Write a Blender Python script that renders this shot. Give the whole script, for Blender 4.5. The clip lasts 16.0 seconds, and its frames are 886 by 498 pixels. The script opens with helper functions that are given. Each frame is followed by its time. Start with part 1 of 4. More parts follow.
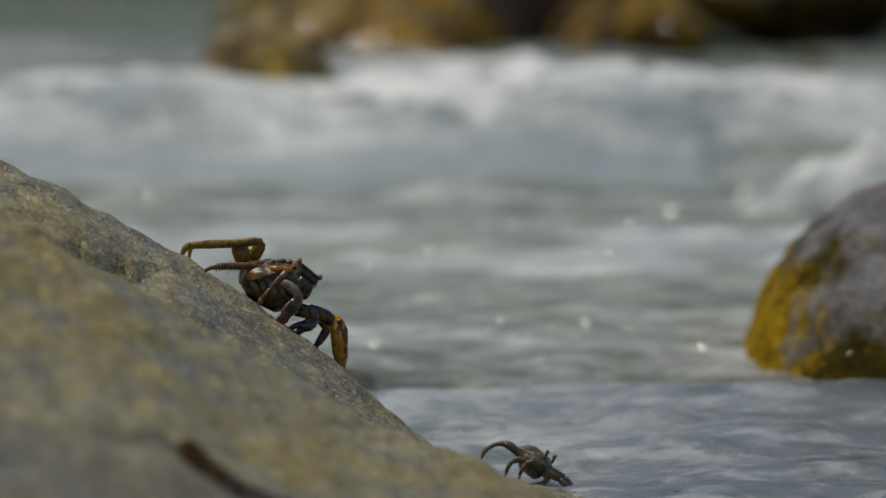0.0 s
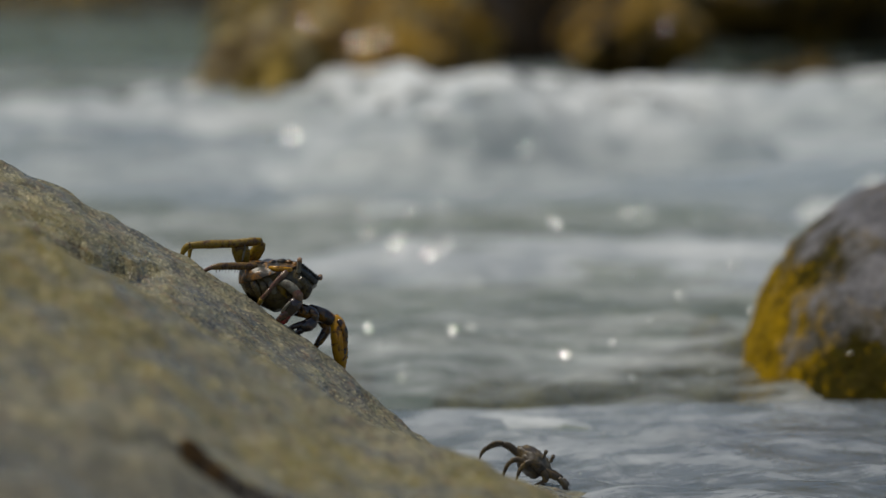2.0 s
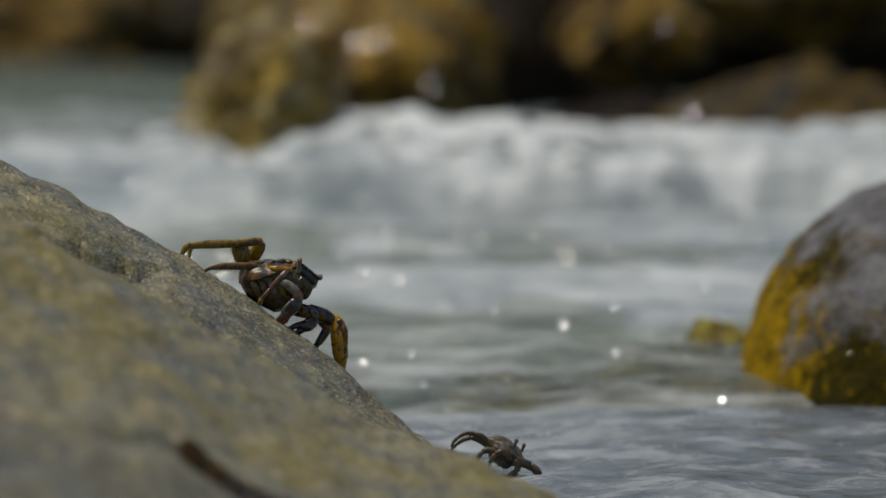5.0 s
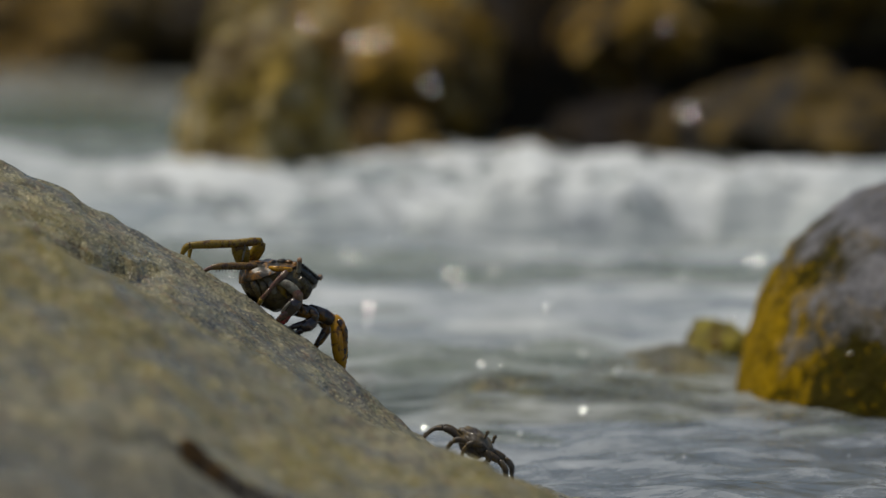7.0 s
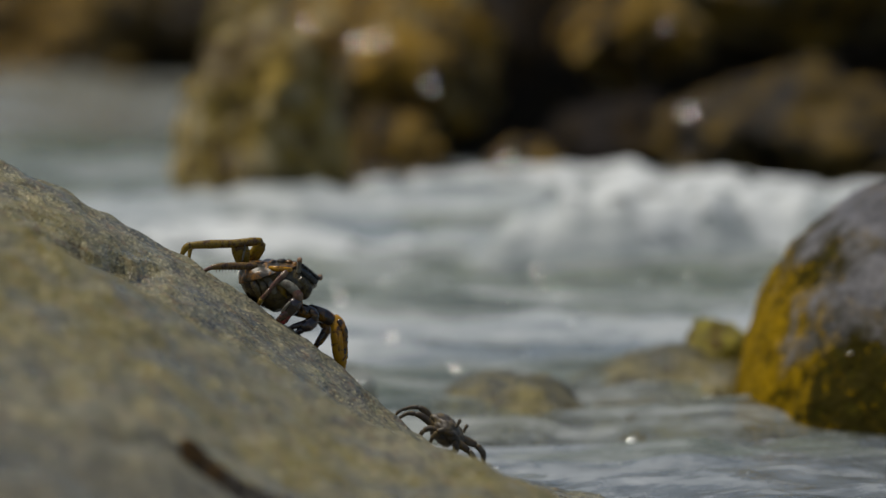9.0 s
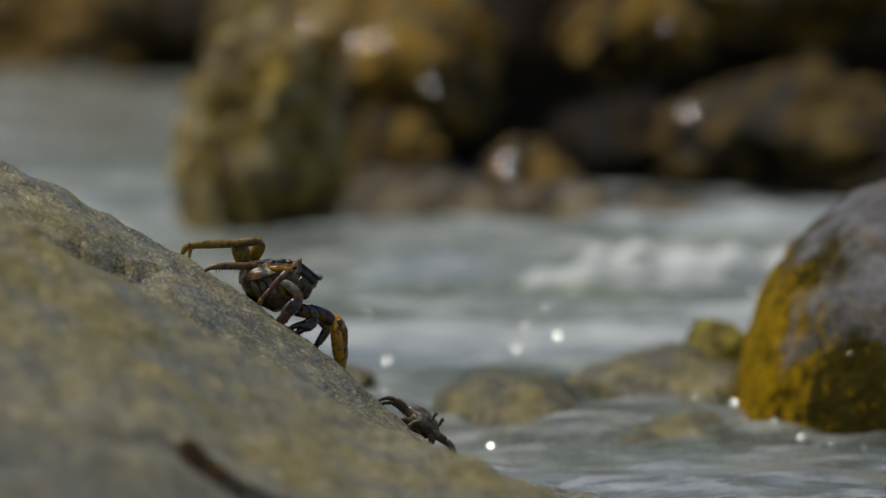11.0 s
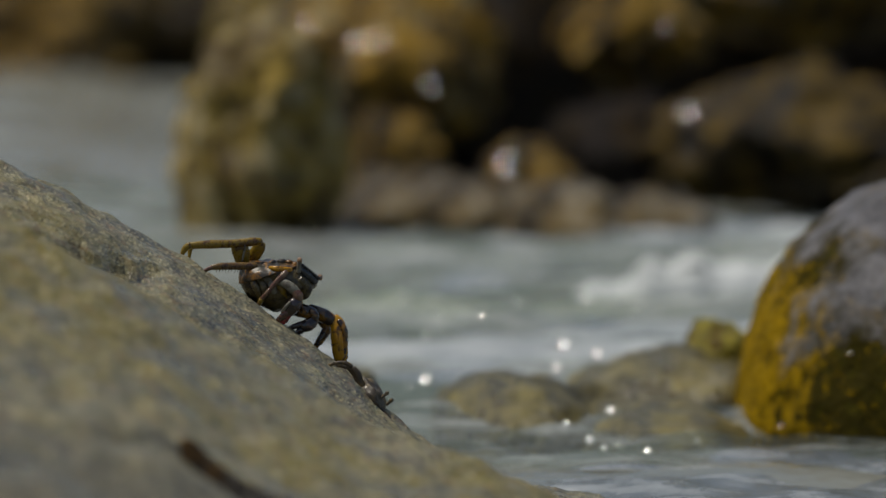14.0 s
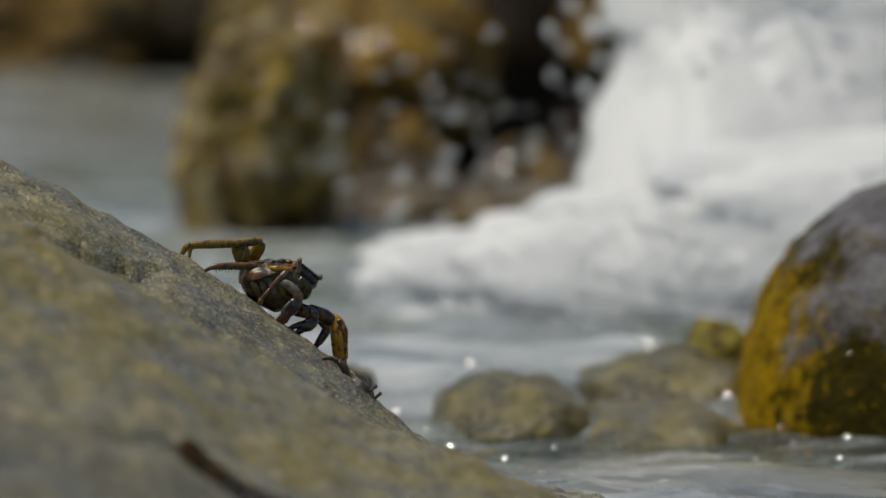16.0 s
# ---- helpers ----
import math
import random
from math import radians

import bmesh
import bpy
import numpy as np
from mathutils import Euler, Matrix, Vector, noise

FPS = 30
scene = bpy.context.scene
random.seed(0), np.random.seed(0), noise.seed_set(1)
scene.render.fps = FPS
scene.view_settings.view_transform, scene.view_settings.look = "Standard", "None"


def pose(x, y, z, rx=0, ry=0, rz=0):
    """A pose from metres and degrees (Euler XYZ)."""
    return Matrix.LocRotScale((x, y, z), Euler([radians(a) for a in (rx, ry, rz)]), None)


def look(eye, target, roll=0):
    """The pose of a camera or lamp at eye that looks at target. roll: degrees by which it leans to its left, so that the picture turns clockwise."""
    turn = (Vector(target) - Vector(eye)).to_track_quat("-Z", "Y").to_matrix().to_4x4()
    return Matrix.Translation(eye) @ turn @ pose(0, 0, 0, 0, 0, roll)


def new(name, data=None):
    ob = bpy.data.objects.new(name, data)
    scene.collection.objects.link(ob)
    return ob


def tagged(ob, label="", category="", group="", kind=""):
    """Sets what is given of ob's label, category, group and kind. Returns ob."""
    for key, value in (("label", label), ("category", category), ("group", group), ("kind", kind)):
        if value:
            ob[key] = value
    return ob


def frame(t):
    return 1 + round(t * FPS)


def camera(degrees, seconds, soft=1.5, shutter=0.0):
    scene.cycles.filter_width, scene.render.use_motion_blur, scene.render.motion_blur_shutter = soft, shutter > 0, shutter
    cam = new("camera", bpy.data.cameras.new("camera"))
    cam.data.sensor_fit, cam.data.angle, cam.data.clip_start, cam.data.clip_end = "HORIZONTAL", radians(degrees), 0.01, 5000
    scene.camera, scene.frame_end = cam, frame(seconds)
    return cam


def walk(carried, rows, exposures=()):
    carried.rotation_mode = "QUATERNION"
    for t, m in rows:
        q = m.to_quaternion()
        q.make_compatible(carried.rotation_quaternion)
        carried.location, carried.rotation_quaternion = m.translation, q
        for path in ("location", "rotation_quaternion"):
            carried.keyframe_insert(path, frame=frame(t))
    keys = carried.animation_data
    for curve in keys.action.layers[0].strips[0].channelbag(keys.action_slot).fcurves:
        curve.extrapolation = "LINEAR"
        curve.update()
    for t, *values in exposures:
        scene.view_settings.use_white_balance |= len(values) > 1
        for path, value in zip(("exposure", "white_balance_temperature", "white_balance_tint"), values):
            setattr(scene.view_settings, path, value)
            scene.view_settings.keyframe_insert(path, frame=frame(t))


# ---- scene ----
from mathutils.bvhtree import BVHTree

cam = camera(8.0, 16.0, soft=1.5, shutter=0.5)
EYE = (0.0, 0.0, 0.436)
AIM = look(EYE, (0.0, 4.0, 0.1531))
cam.data.dof.use_dof = True
cam.data.dof.focus_distance = 4.0
cam.data.dof.aperture_fstop = 6.0
walk(cam, [(0.0, AIM), (16.0, AIM)], exposures=[(0.0, -0.4, 6550, 8), (16.0, -0.4, 6550, 8)])

# ---- light ----
SUN_AZ, SUN_EL = 96.0, 69.0  # degrees: azimuth from straight ahead towards the left, elevation
world = bpy.data.worlds.new("sky")
scene.world = world
world.use_nodes = True
wn = world.node_tree
sky = wn.nodes.new("ShaderNodeTexSky")
sky.sky_type = "NISHITA"
sky.sun_disc = False
sky.sun_elevation = radians(SUN_EL)
sky.sun_rotation = radians(-SUN_AZ)
sky.air_density, sky.dust_density = 1.0, 2.0
wn.links.new(sky.outputs[0], wn.nodes["Background"].inputs["Color"])
wn.nodes["Background"].inputs["Strength"].default_value = 0.09
sun = new("sun", bpy.data.lights.new("sun", "SUN"))
sun.data.energy = 3.9
sun.data.angle = radians(0.55)
sun.data.color = (1.0, 0.93, 0.81)
sun_from = Vector((-math.sin(radians(SUN_AZ)) * math.cos(radians(SUN_EL)),
                   math.cos(radians(SUN_AZ)) * math.cos(radians(SUN_EL)), math.sin(radians(SUN_EL))))
sun.matrix_world = look(sun_from * 30, (0, 0, 0))


# ---- materials ----
class Nodes:
    """Short hand for a node material."""

    def __init__(self, name):
        self.mat = bpy.data.materials.new(name)
        self.mat.use_nodes = True
        self.nt = self.mat.node_tree
        self.bsdf = self.nt.nodes["Principled BSDF"]
        self.out = self.nt.nodes["Material Output"]
        self.co = self.nt.nodes.new("ShaderNodeTexCoord").outputs["Object"]

    def put(self, kind, **ins):
        n = self.nt.nodes.new(kind)
        for key, v in ins.items():
            s = n.inputs[key.replace("_", " ")]
            if isinstance(v, bpy.types.NodeSocket):
                self.nt.links.new(v, s)
            else:
                s.default_value = v
        return n

    def map(self, scale=(1, 1, 1), turn=(0, 0, 0)):
        n = self.put("ShaderNodeMapping", Vector=self.co, Scale=scale, Rotation=turn)
        return n.outputs[0]

    def noise(self, scale, detail=4.0, rough=0.55, vec=None, warp=0.0):
        n = self.put("ShaderNodeTexNoise", Vector=vec or self.co, Scale=scale, Detail=detail, Roughness=rough, Distortion=warp)
        return n.outputs["Fac"]

    def cells(self, scale, vec=None, feature="F1"):
        n = self.put("ShaderNodeTexVoronoi", Vector=vec or self.co, Scale=scale)
        n.feature = feature
        return n.outputs["Distance"]

    def ramp(self, fac, *stops):
        n = self.nt.nodes.new("ShaderNodeValToRGB")
        self.nt.links.new(fac, n.inputs[0])
        e = n.color_ramp.elements
        while len(e) < len(stops):
            e.new(0.5)
        for el, (p, c) in zip(e, stops):
            el.position = p
            el.color = (c, c, c, 1) if isinstance(c, (int, float)) else (*c, 1)
        return n.outputs[0]

    def mix(self, fac, a, b, blend="MIX"):
        n = self.nt.nodes.new("ShaderNodeMix")
        n.data_type, n.blend_type = "RGBA", blend
        for i, v in ((0, fac), (6, a), (7, b)):
            if isinstance(v, bpy.types.NodeSocket):
                self.nt.links.new(v, n.inputs[i])
            else:
                n.inputs[i].default_value = v if i == 0 else (*v, 1)
        return n.outputs[2]

    def math(self, op, a, b=0.5):
        n = self.nt.nodes.new("ShaderNodeMath")
        n.operation = op
        for i, v in ((0, a), (1, b)):
            if isinstance(v, bpy.types.NodeSocket):
                self.nt.links.new(v, n.inputs[i])
            else:
                n.inputs[i].default_value = v
        return n.outputs[0]

    def set(self, **ins):
        for key, v in ins.items():
            s = self.bsdf.inputs[key.replace("_", " ")]
            if isinstance(v, bpy.types.NodeSocket):
                self.nt.links.new(v, s)
            else:
                s.default_value = v if not isinstance(v, tuple) else (*v, 1)
        return self

    def bump(self, *layers):
        """layers: (height socket, strength, metres)"""
        last = None
        for h, strength, dist in layers:
            n = self.put("ShaderNodeBump", Height=h, Strength=strength, Distance=dist)
            if last:
                self.nt.links.new(last, n.inputs["Normal"])
            last = n.outputs[0]
        self.nt.links.new(last, self.bsdf.inputs["Normal"])
        return self


def granite():
    m = Nodes("pitted_granite")
    m.bsdf.inputs["Specular IOR Level"].default_value = 0.35
    turned = m.map((1, 1, 1), (0, radians(-31), 0))
    vec = m.put("ShaderNodeMapping", Vector=turned, Scale=(0.62, 0.4, 1.05)).outputs[0]
    big = m.noise(9, 5, 0.6, vec)
    mid = m.noise(75, 6, 0.66, vec)
    fine = m.noise(480, 3, 0.6, vec)
    speck = m.cells(330, vec)
    col = m.ramp(mid, (0.32, (0.062, 0.061, 0.050)), (0.48, (0.140, 0.131, 0.086)), (0.62, (0.25, 0.230, 0.145)))
    algae = m.ramp(m.math("ADD", m.math("MULTIPLY", big, 0.75), m.math("MULTIPLY", mid, 0.3)), (0.42, 0.0), (0.58, 1.0))
    along = m.put("ShaderNodeSeparateXYZ", Vector=m.co).outputs[1]
    zone = m.ramp(m.math("SUBTRACT", along, 3.0), (0.0, 0.5), (0.26, 0.35), (0.36, 1.0), (0.72, 1.0), (0.88, 0.5))
    algae = m.math("MULTIPLY", algae, zone)
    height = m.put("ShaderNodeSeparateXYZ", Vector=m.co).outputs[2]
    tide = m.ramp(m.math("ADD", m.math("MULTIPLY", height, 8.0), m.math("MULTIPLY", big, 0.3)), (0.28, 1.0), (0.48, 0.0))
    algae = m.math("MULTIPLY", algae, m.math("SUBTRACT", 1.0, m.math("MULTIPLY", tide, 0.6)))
    blotch = m.noise(42, 4, 0.6, vec, 0.5)
    col = m.mix(m.ramp(blotch, (0.50, 0.0), (0.60, 0.6)), col, (0.098, 0.100, 0.100))
    col = m.mix(m.math("MULTIPLY", algae, m.ramp(blotch, (0.40, 0.85), (0.58, 0.25))), col, (0.170, 0.134, 0.018))
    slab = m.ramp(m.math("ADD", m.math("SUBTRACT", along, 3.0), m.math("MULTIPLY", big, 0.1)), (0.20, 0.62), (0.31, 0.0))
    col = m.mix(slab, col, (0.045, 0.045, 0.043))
    flat = m.put("ShaderNodeMapping", Vector=turned, Scale=(0.5, 0.35, 1.3)).outputs[0]
    hue = m.noise(260, 4, 0.65, flat, 0.3)
    col = m.mix(m.ramp(hue, (0.54, 0.0), (0.64, 0.5)), col, (0.20, 0.120, 0.060))
    col = m.mix(m.ramp(hue, (0.34, 0.5), (0.44, 0.0)), col, (0.085, 0.115, 0.095))
    tint = m.noise(330, 3, 0.6, m.put("ShaderNodeMapping", Vector=flat, Location=(3.1, 1.7, 5.2)).outputs[0])
    col = m.mix(m.ramp(tint, (0.56, 0.0), (0.66, 0.6)), col, (0.24, 0.22, 0.12))
    col = m.mix(m.ramp(tint, (0.34, 0.55), (0.42, 0.0)), col, (0.055, 0.056, 0.060))
    col = m.mix(m.ramp(fine, (0.52, 0.0), (0.66, 0.7)), col, (0.34, 0.31, 0.20))
    col = m.mix(m.ramp(speck, (0.1, 0.3), (0.25, 0.0)), col, (0.04, 0.038, 0.034))
    fleck = m.put("ShaderNodeTexVoronoi", Vector=m.put("ShaderNodeMapping", Vector=turned, Scale=(0.6, 0.3, 1.2)).outputs[0], Scale=620.0)
    pick = m.put("ShaderNodeSeparateXYZ", Vector=fleck.outputs["Color"]).outputs
    col = m.mix(m.math("MULTIPLY", m.ramp(pick[0], (0.80, 0.0), (0.84, 0.75)), m.ramp(fleck.outputs["Distance"], (0.25, 1.0), (0.5, 0.0))), col, (0.38, 0.345, 0.22))
    col = m.mix(m.math("MULTIPLY", m.ramp(pick[1], (0.82, 0.0), (0.86, 0.45)), m.ramp(fleck.outputs["Distance"], (0.3, 1.0), (0.55, 0.0))), col, (0.040, 0.038, 0.036))
    wet = m.noise(24, 3, 0.5, vec)
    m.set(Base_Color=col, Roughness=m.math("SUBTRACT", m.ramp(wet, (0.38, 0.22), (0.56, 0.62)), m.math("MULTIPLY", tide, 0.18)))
    m.bump((mid, 0.45, 0.0035), (fine, 0.7, 0.0018), (fleck.outputs["Distance"], 0.5, 0.0010))
    return m.mat


def shore_rock(name, dark, warm, pale, amount, gloss=0.3, scale=1.0, shade=0.3, low=0.0, spec=0.2, soft=0.06, crust=0.0):
    """Wet rock with brown or yellow weed and crust on it; low: how much more weed grows towards the waterline."""
    m = Nodes(name)
    m.bsdf.inputs["Specular IOR Level"].default_value = spec
    big = m.noise(8 * scale, 4, 0.6, warp=0.4)
    mid = m.noise(30 * scale, 5, 0.65)
    fine = m.noise(190, 4, 0.6)
    col = m.ramp(mid, (0.38, tuple(c * 0.35 for c in dark)), (0.58, dark))
    axes = m.put("ShaderNodeSeparateXYZ", Vector=m.co).outputs
    where = m.math("ADD", m.math("MULTIPLY", big, 0.65), m.math("MULTIPLY", mid, 0.4))
    where = m.math("SUBTRACT", where, m.math("MULTIPLY", axes[2], low))
    weed = m.ramp(where, (0.63 - amount * 0.2 - soft / 2, 0.0), (0.63 - amount * 0.2 + soft / 2, 1.0))
    tone = m.ramp(m.noise(21 * scale, 3, 0.6, warp=0.5), (0.42, 0.0), (0.56, 1.0))
    col = m.mix(weed, col, m.mix(tone, tuple(c * shade for c in warm), warm))
    col = m.mix(m.ramp(m.noise(17 * scale, 4, 0.7), (0.585 - crust, 0.0), (0.68 - crust, 0.8)), col, pale)
    col = m.mix(m.ramp(fine, (0.42, 0.45), (0.6, 0.0)), col, tuple(c * 0.2 for c in dark))
    rough = m.ramp(fine, (0.35, gloss * 0.6), (0.65, gloss * 1.6))
    m.set(Base_Color=col, Roughness=m.math("ADD", rough, m.math("MULTIPLY", weed, 0.35)))
    m.bump((mid, 0.8, 0.012), (fine, 0.8, 0.003))
    return m.mat


def mossy_rock():
    """Grey rock, bare on its crown, yellow moss down the seaward flank, darker green weed with yellow tufts below."""
    m = Nodes("mossy_rock")
    mid = m.noise(38, 5, 0.62)
    wide = m.noise(13, 3, 0.55)
    fine = m.noise(210, 4, 0.6)
    axes = m.put("ShaderNodeSeparateXYZ", Vector=m.co).outputs
    bare = m.mix(m.ramp(mid, (0.38, 0.0), (0.62, 1.0)), (0.085, 0.083, 0.092), (0.165, 0.158, 0.168))
    bare = m.mix(m.ramp(m.noise(30, 5, 0.7, warp=0.5), (0.56, 0.0), (0.64, 0.7)), bare, (0.15, 0.10, 0.022))
    crown = m.math("MINIMUM", m.math("MULTIPLY", m.math("ADD", axes[0], 0.086), 14.0), m.math("MULTIPLY", m.math("SUBTRACT", axes[2], 0.090), 18.0))
    crown = m.math("MAXIMUM", crown, m.math("MULTIPLY", m.math("SUBTRACT", axes[2], 0.142), 18.0))
    crown = m.math("ADD", crown, m.math("MULTIPLY", m.math("SUBTRACT", m.math("ADD", mid, wide), 1.0), 2.0))
    crown = m.ramp(m.math("ADD", crown, 0.5), (0.2, 0.0), (0.8, 1.0))
    tuft = m.math("ADD", m.noise(84, 5, 0.7, warp=0.4), m.math("MULTIPLY", wide, 0.4))
    tuft = m.math("SUBTRACT", tuft, m.math("MINIMUM", m.math("MULTIPLY", m.math("ADD", axes[0], 0.126), 4.0), 0.125))
    moss = m.mix(m.ramp(tuft, (0.62, 0.0), (0.74, 1.0)), (0.030, 0.023, 0.001), (0.27, 0.165, 0.0005))
    moss = m.mix(m.ramp(m.noise(95, 3, 0.6), (0.54, 0.0), (0.66, 0.4)), moss, (0.06, 0.055, 0.002))
    col = m.mix(crown, moss, bare)
    col = m.mix(m.ramp(fine, (0.40, 0.35), (0.55, 0.0)), col, (0.02, 0.018, 0.006))
    m.set(Base_Color=col, Roughness=m.math("SUBTRACT", 0.9, m.math("MULTIPLY", crown, 0.5)), Specular_IOR_Level=m.math("ADD", 0.08, m.math("MULTIPLY", crown, 0.2)))
    m.bump((mid, 0.8, 0.01), (tuft, 0.5, 0.006), (fine, 0.8, 0.003))
    return m.mat


def water(name, foam, deep, milky, streak=0.6, clear=0.2, ripple=1.0, crest=2.5, stretch=0.45):
    """Churned sea water: milky body, drifting froth in streaks, glossy ripples."""
    m = Nodes(name)
    vec = m.map((stretch, streak, 2.6), (0, 0, 0.12))
    flow = m.noise(4.5, 3, 0.55, vec, 0.9)
    lace = m.noise(26, 6, 0.7, vec, 1.0)
    up = m.put("ShaderNodeSeparateXYZ", Vector=m.co).outputs[2]
    bub = m.cells(75, vec)
    body = m.mix(m.ramp(m.noise(3.1, 3, 0.5, vec, 0.6), (0.35, 0.0), (0.65, 1.0)), deep, milky)
    line = m.math("SUBTRACT", 1.0, m.math("ABSOLUTE", m.math("SUBTRACT", m.math("MULTIPLY", m.noise(6.5, 3, 0.55, vec, 0.8), 2.0), 1.0)))
    amount = m.math("ADD", m.math("MULTIPLY", flow, 0.38), m.math("MULTIPLY", lace, 0.42))
    amount = m.math("ADD", amount, m.math("MULTIPLY", m.math("SUBTRACT", line, 0.42), 0.30))
    amount = m.math("ADD", amount, m.math("MULTIPLY", up, crest))
    froth = m.ramp(amount, (0.555 - foam * 0.2, 0.0), (0.79 - foam * 0.16, 1.0))
    froth = m.math("MULTIPLY", froth, m.ramp(bub, (0.1, 0.65), (0.5, 1.0)))
    col = m.mix(m.math("MULTIPLY", froth, 0.66), body, (0.68, 0.70, 0.70))
    m.set(Base_Color=col, Roughness=m.math("ADD", m.math("MULTIPLY", froth, 0.5), 0.13), IOR=1.333)
    rip = m.noise(16, 2, 0.5, m.co, 0.6)
    tiny = m.noise(60, 2, 0.5, m.co, 0.5)
    m.bump((rip, 0.5 * ripple, 0.02), (tiny, 0.3 * ripple, 0.004), (froth, 0.3, 0.004))
    if clear:
        see = m.nt.nodes.new("ShaderNodeBsdfTransparent")
        see.inputs[0].default_value = (0.85, 0.88, 0.78, 1)
        mixer = m.nt.nodes.new("ShaderNodeMixShader")
        m.nt.links.new(m.math("MULTIPLY", m.math("SUBTRACT", 1.0, froth), clear), mixer.inputs[0])
        m.nt.links.new(m.bsdf.outputs[0], mixer.inputs[1])
        m.nt.links.new(see.outputs[0], mixer.inputs[2])
        m.nt.links.new(mixer.outputs[0], m.out.inputs["Surface"])
    return m.mat


def spray_water():
    m = Nodes("white_spray")
    n = m.noise(14, 4, 0.6)
    m.set(Base_Color=m.mix(n, (0.95, 0.96, 0.97), (0.98, 0.98, 0.97)), Roughness=0.4, IOR=1.333)
    glow = m.nt.nodes.new("ShaderNodeBsdfTranslucent")
    glow.inputs[0].default_value = (0.95, 0.96, 0.96, 1)
    mixer = m.nt.nodes.new("ShaderNodeMixShader")
    mixer.inputs[0].default_value = 0.55
    m.nt.links.new(m.bsdf.outputs[0], mixer.inputs[1])
    m.nt.links.new(glow.outputs[0], mixer.inputs[2])
    m.nt.links.new(mixer.outputs[0], m.out.inputs["Surface"])
    return m.mat


def shell(name, base, spot, tip=None, scale=300, gloss=0.28, cover=0.5, coat=0.35):
    """Crab shell: mottled, glossy and slightly pitted."""
    m = Nodes(name)
    a = m.noise(scale, 4, 0.65, warp=0.6)
    b = m.noise(scale * 4, 3, 0.6)
    col = m.mix(m.ramp(a, (0.62 - cover * 0.3, 0.0), (0.7 - cover * 0.2, 1.0)), base, spot)
    if tip:
        col = m.mix(m.ramp(m.noise(scale * 0.6, 2, 0.5), (0.55, 0.0), (0.66, 0.9)), col, tip)
    m.set(Base_Color=col, Roughness=m.ramp(b, (0.3, gloss * 0.7), (0.7, gloss * 1.5)), Specular_IOR_Level=0.5, Coat_Weight=coat, Coat_Roughness=0.09)
    m.bump((b, 0.35, 0.0006), (a, 0.2, 0.0008))
    return m.mat


def seabed_sand():
    m = Nodes("seabed")
    a, b = m.noise(5, 5, 0.6), m.noise(60, 4, 0.6)
    m.set(Base_Color=m.mix(a, (0.10, 0.085, 0.035), m.mix(b, (0.16, 0.13, 0.06), (0.24, 0.20, 0.10))), Roughness=0.8)
    m.bump((a, 0.6, 0.03), (b, 0.6, 0.006))
    return m.mat


GRANITE = granite()
MOSSY = mossy_rock()
CRUSTED = shore_rock("barnacled_rock", (0.11, 0.070, 0.020), (0.36, 0.25, 0.045), (0.50, 0.42, 0.24), 0.8, 0.3, 1.3, 0.2, crust=0.07)
BROWN = shore_rock("brown_rock", (0.03, 0.018, 0.005), (0.33, 0.19, 0.014), (0.44, 0.35, 0.18), 0.9, 0.3, 1.1, 0.12, crust=0.05)
OLIVE = shore_rock("olive_rock", (0.012, 0.008, 0.003), (0.135, 0.084, 0.008), (0.17, 0.115, 0.04), 0.72, 0.3, 1.1, 0.05, crust=0.03)
GOLD = shore_rock("golden_rock", (0.02, 0.012, 0.003), (0.25, 0.145, 0.010), (0.34, 0.25, 0.11), 0.8, 0.3, 1.1, 0.05, crust=0.03)
SHELF = shore_rock("murky_stone", (0.06, 0.045, 0.024), (0.17, 0.115, 0.035), (0.34, 0.31, 0.25), 0.6, 0.2, 1.2, 0.4, crust=0.07)
# near-black rock: the shade between the boulders is put into its colour
DARK = shore_rock("gap_shade_rock", (0.030, 0.024, 0.021), (0.060, 0.038, 0.014), (0.05, 0.04, 0.025), 0.3, 0.6, 1.4, 0.3, spec=0.08)
MOSSGREEN = shore_rock("green_stone", (0.14, 0.08, 0.012), (0.32, 0.27, 0.03), (0.36, 0.33, 0.12), 0.6, 0.2, 2.0, 0.5, -1.5)
WEEDY = shore_rock("weedy_stone", (0.13, 0.12, 0.075), (0.225, 0.185, 0.055), (0.28, 0.255, 0.17), 0.8, 0.12, 1.5, 0.4, soft=0.2, spec=0.5)
# gloss of the domes added on the sea as sun sparkles
SPARKLE = Nodes("sparkle_gloss").set(Base_Color=(0.30, 0.33, 0.33), Roughness=0.06, Specular_IOR_Level=0.6).mat
# gloss of the domes added on rocks to glint at the camera
GLINT = Nodes("glint_gloss").set(Base_Color=(0.05, 0.04, 0.02), Roughness=0.06, Specular_IOR_Level=0.8).mat
# brown of the crack, with the shade of its depth in the colour
CREVICE = shore_rock("crevice_shade", (0.012, 0.007, 0.003), (0.10, 0.050, 0.006), (0.07, 0.04, 0.012), 0.6, 0.4, 2.0, 0.1)
SEABED = seabed_sand()
SEA_MAIN = water("churned_water", 0.42, (0.166, 0.188, 0.178), (0.238, 0.266, 0.262), streak=1.2, clear=0.78)
SEA_FOAMY = water("frothy_water", 0.36, (0.16, 0.19, 0.206), (0.238, 0.27, 0.29), streak=1.2, clear=0.1)
SEA_NEAR = water("smooth_water", 0.4, (0.148, 0.172, 0.208), (0.232, 0.266, 0.310), streak=1.2, clear=0.42, ripple=1.1, stretch=0.8)
SEA_FAR = water("far_water", 0.2, (0.180, 0.187, 0.164), (0.240, 0.247, 0.220), clear=0.0, ripple=0.7)
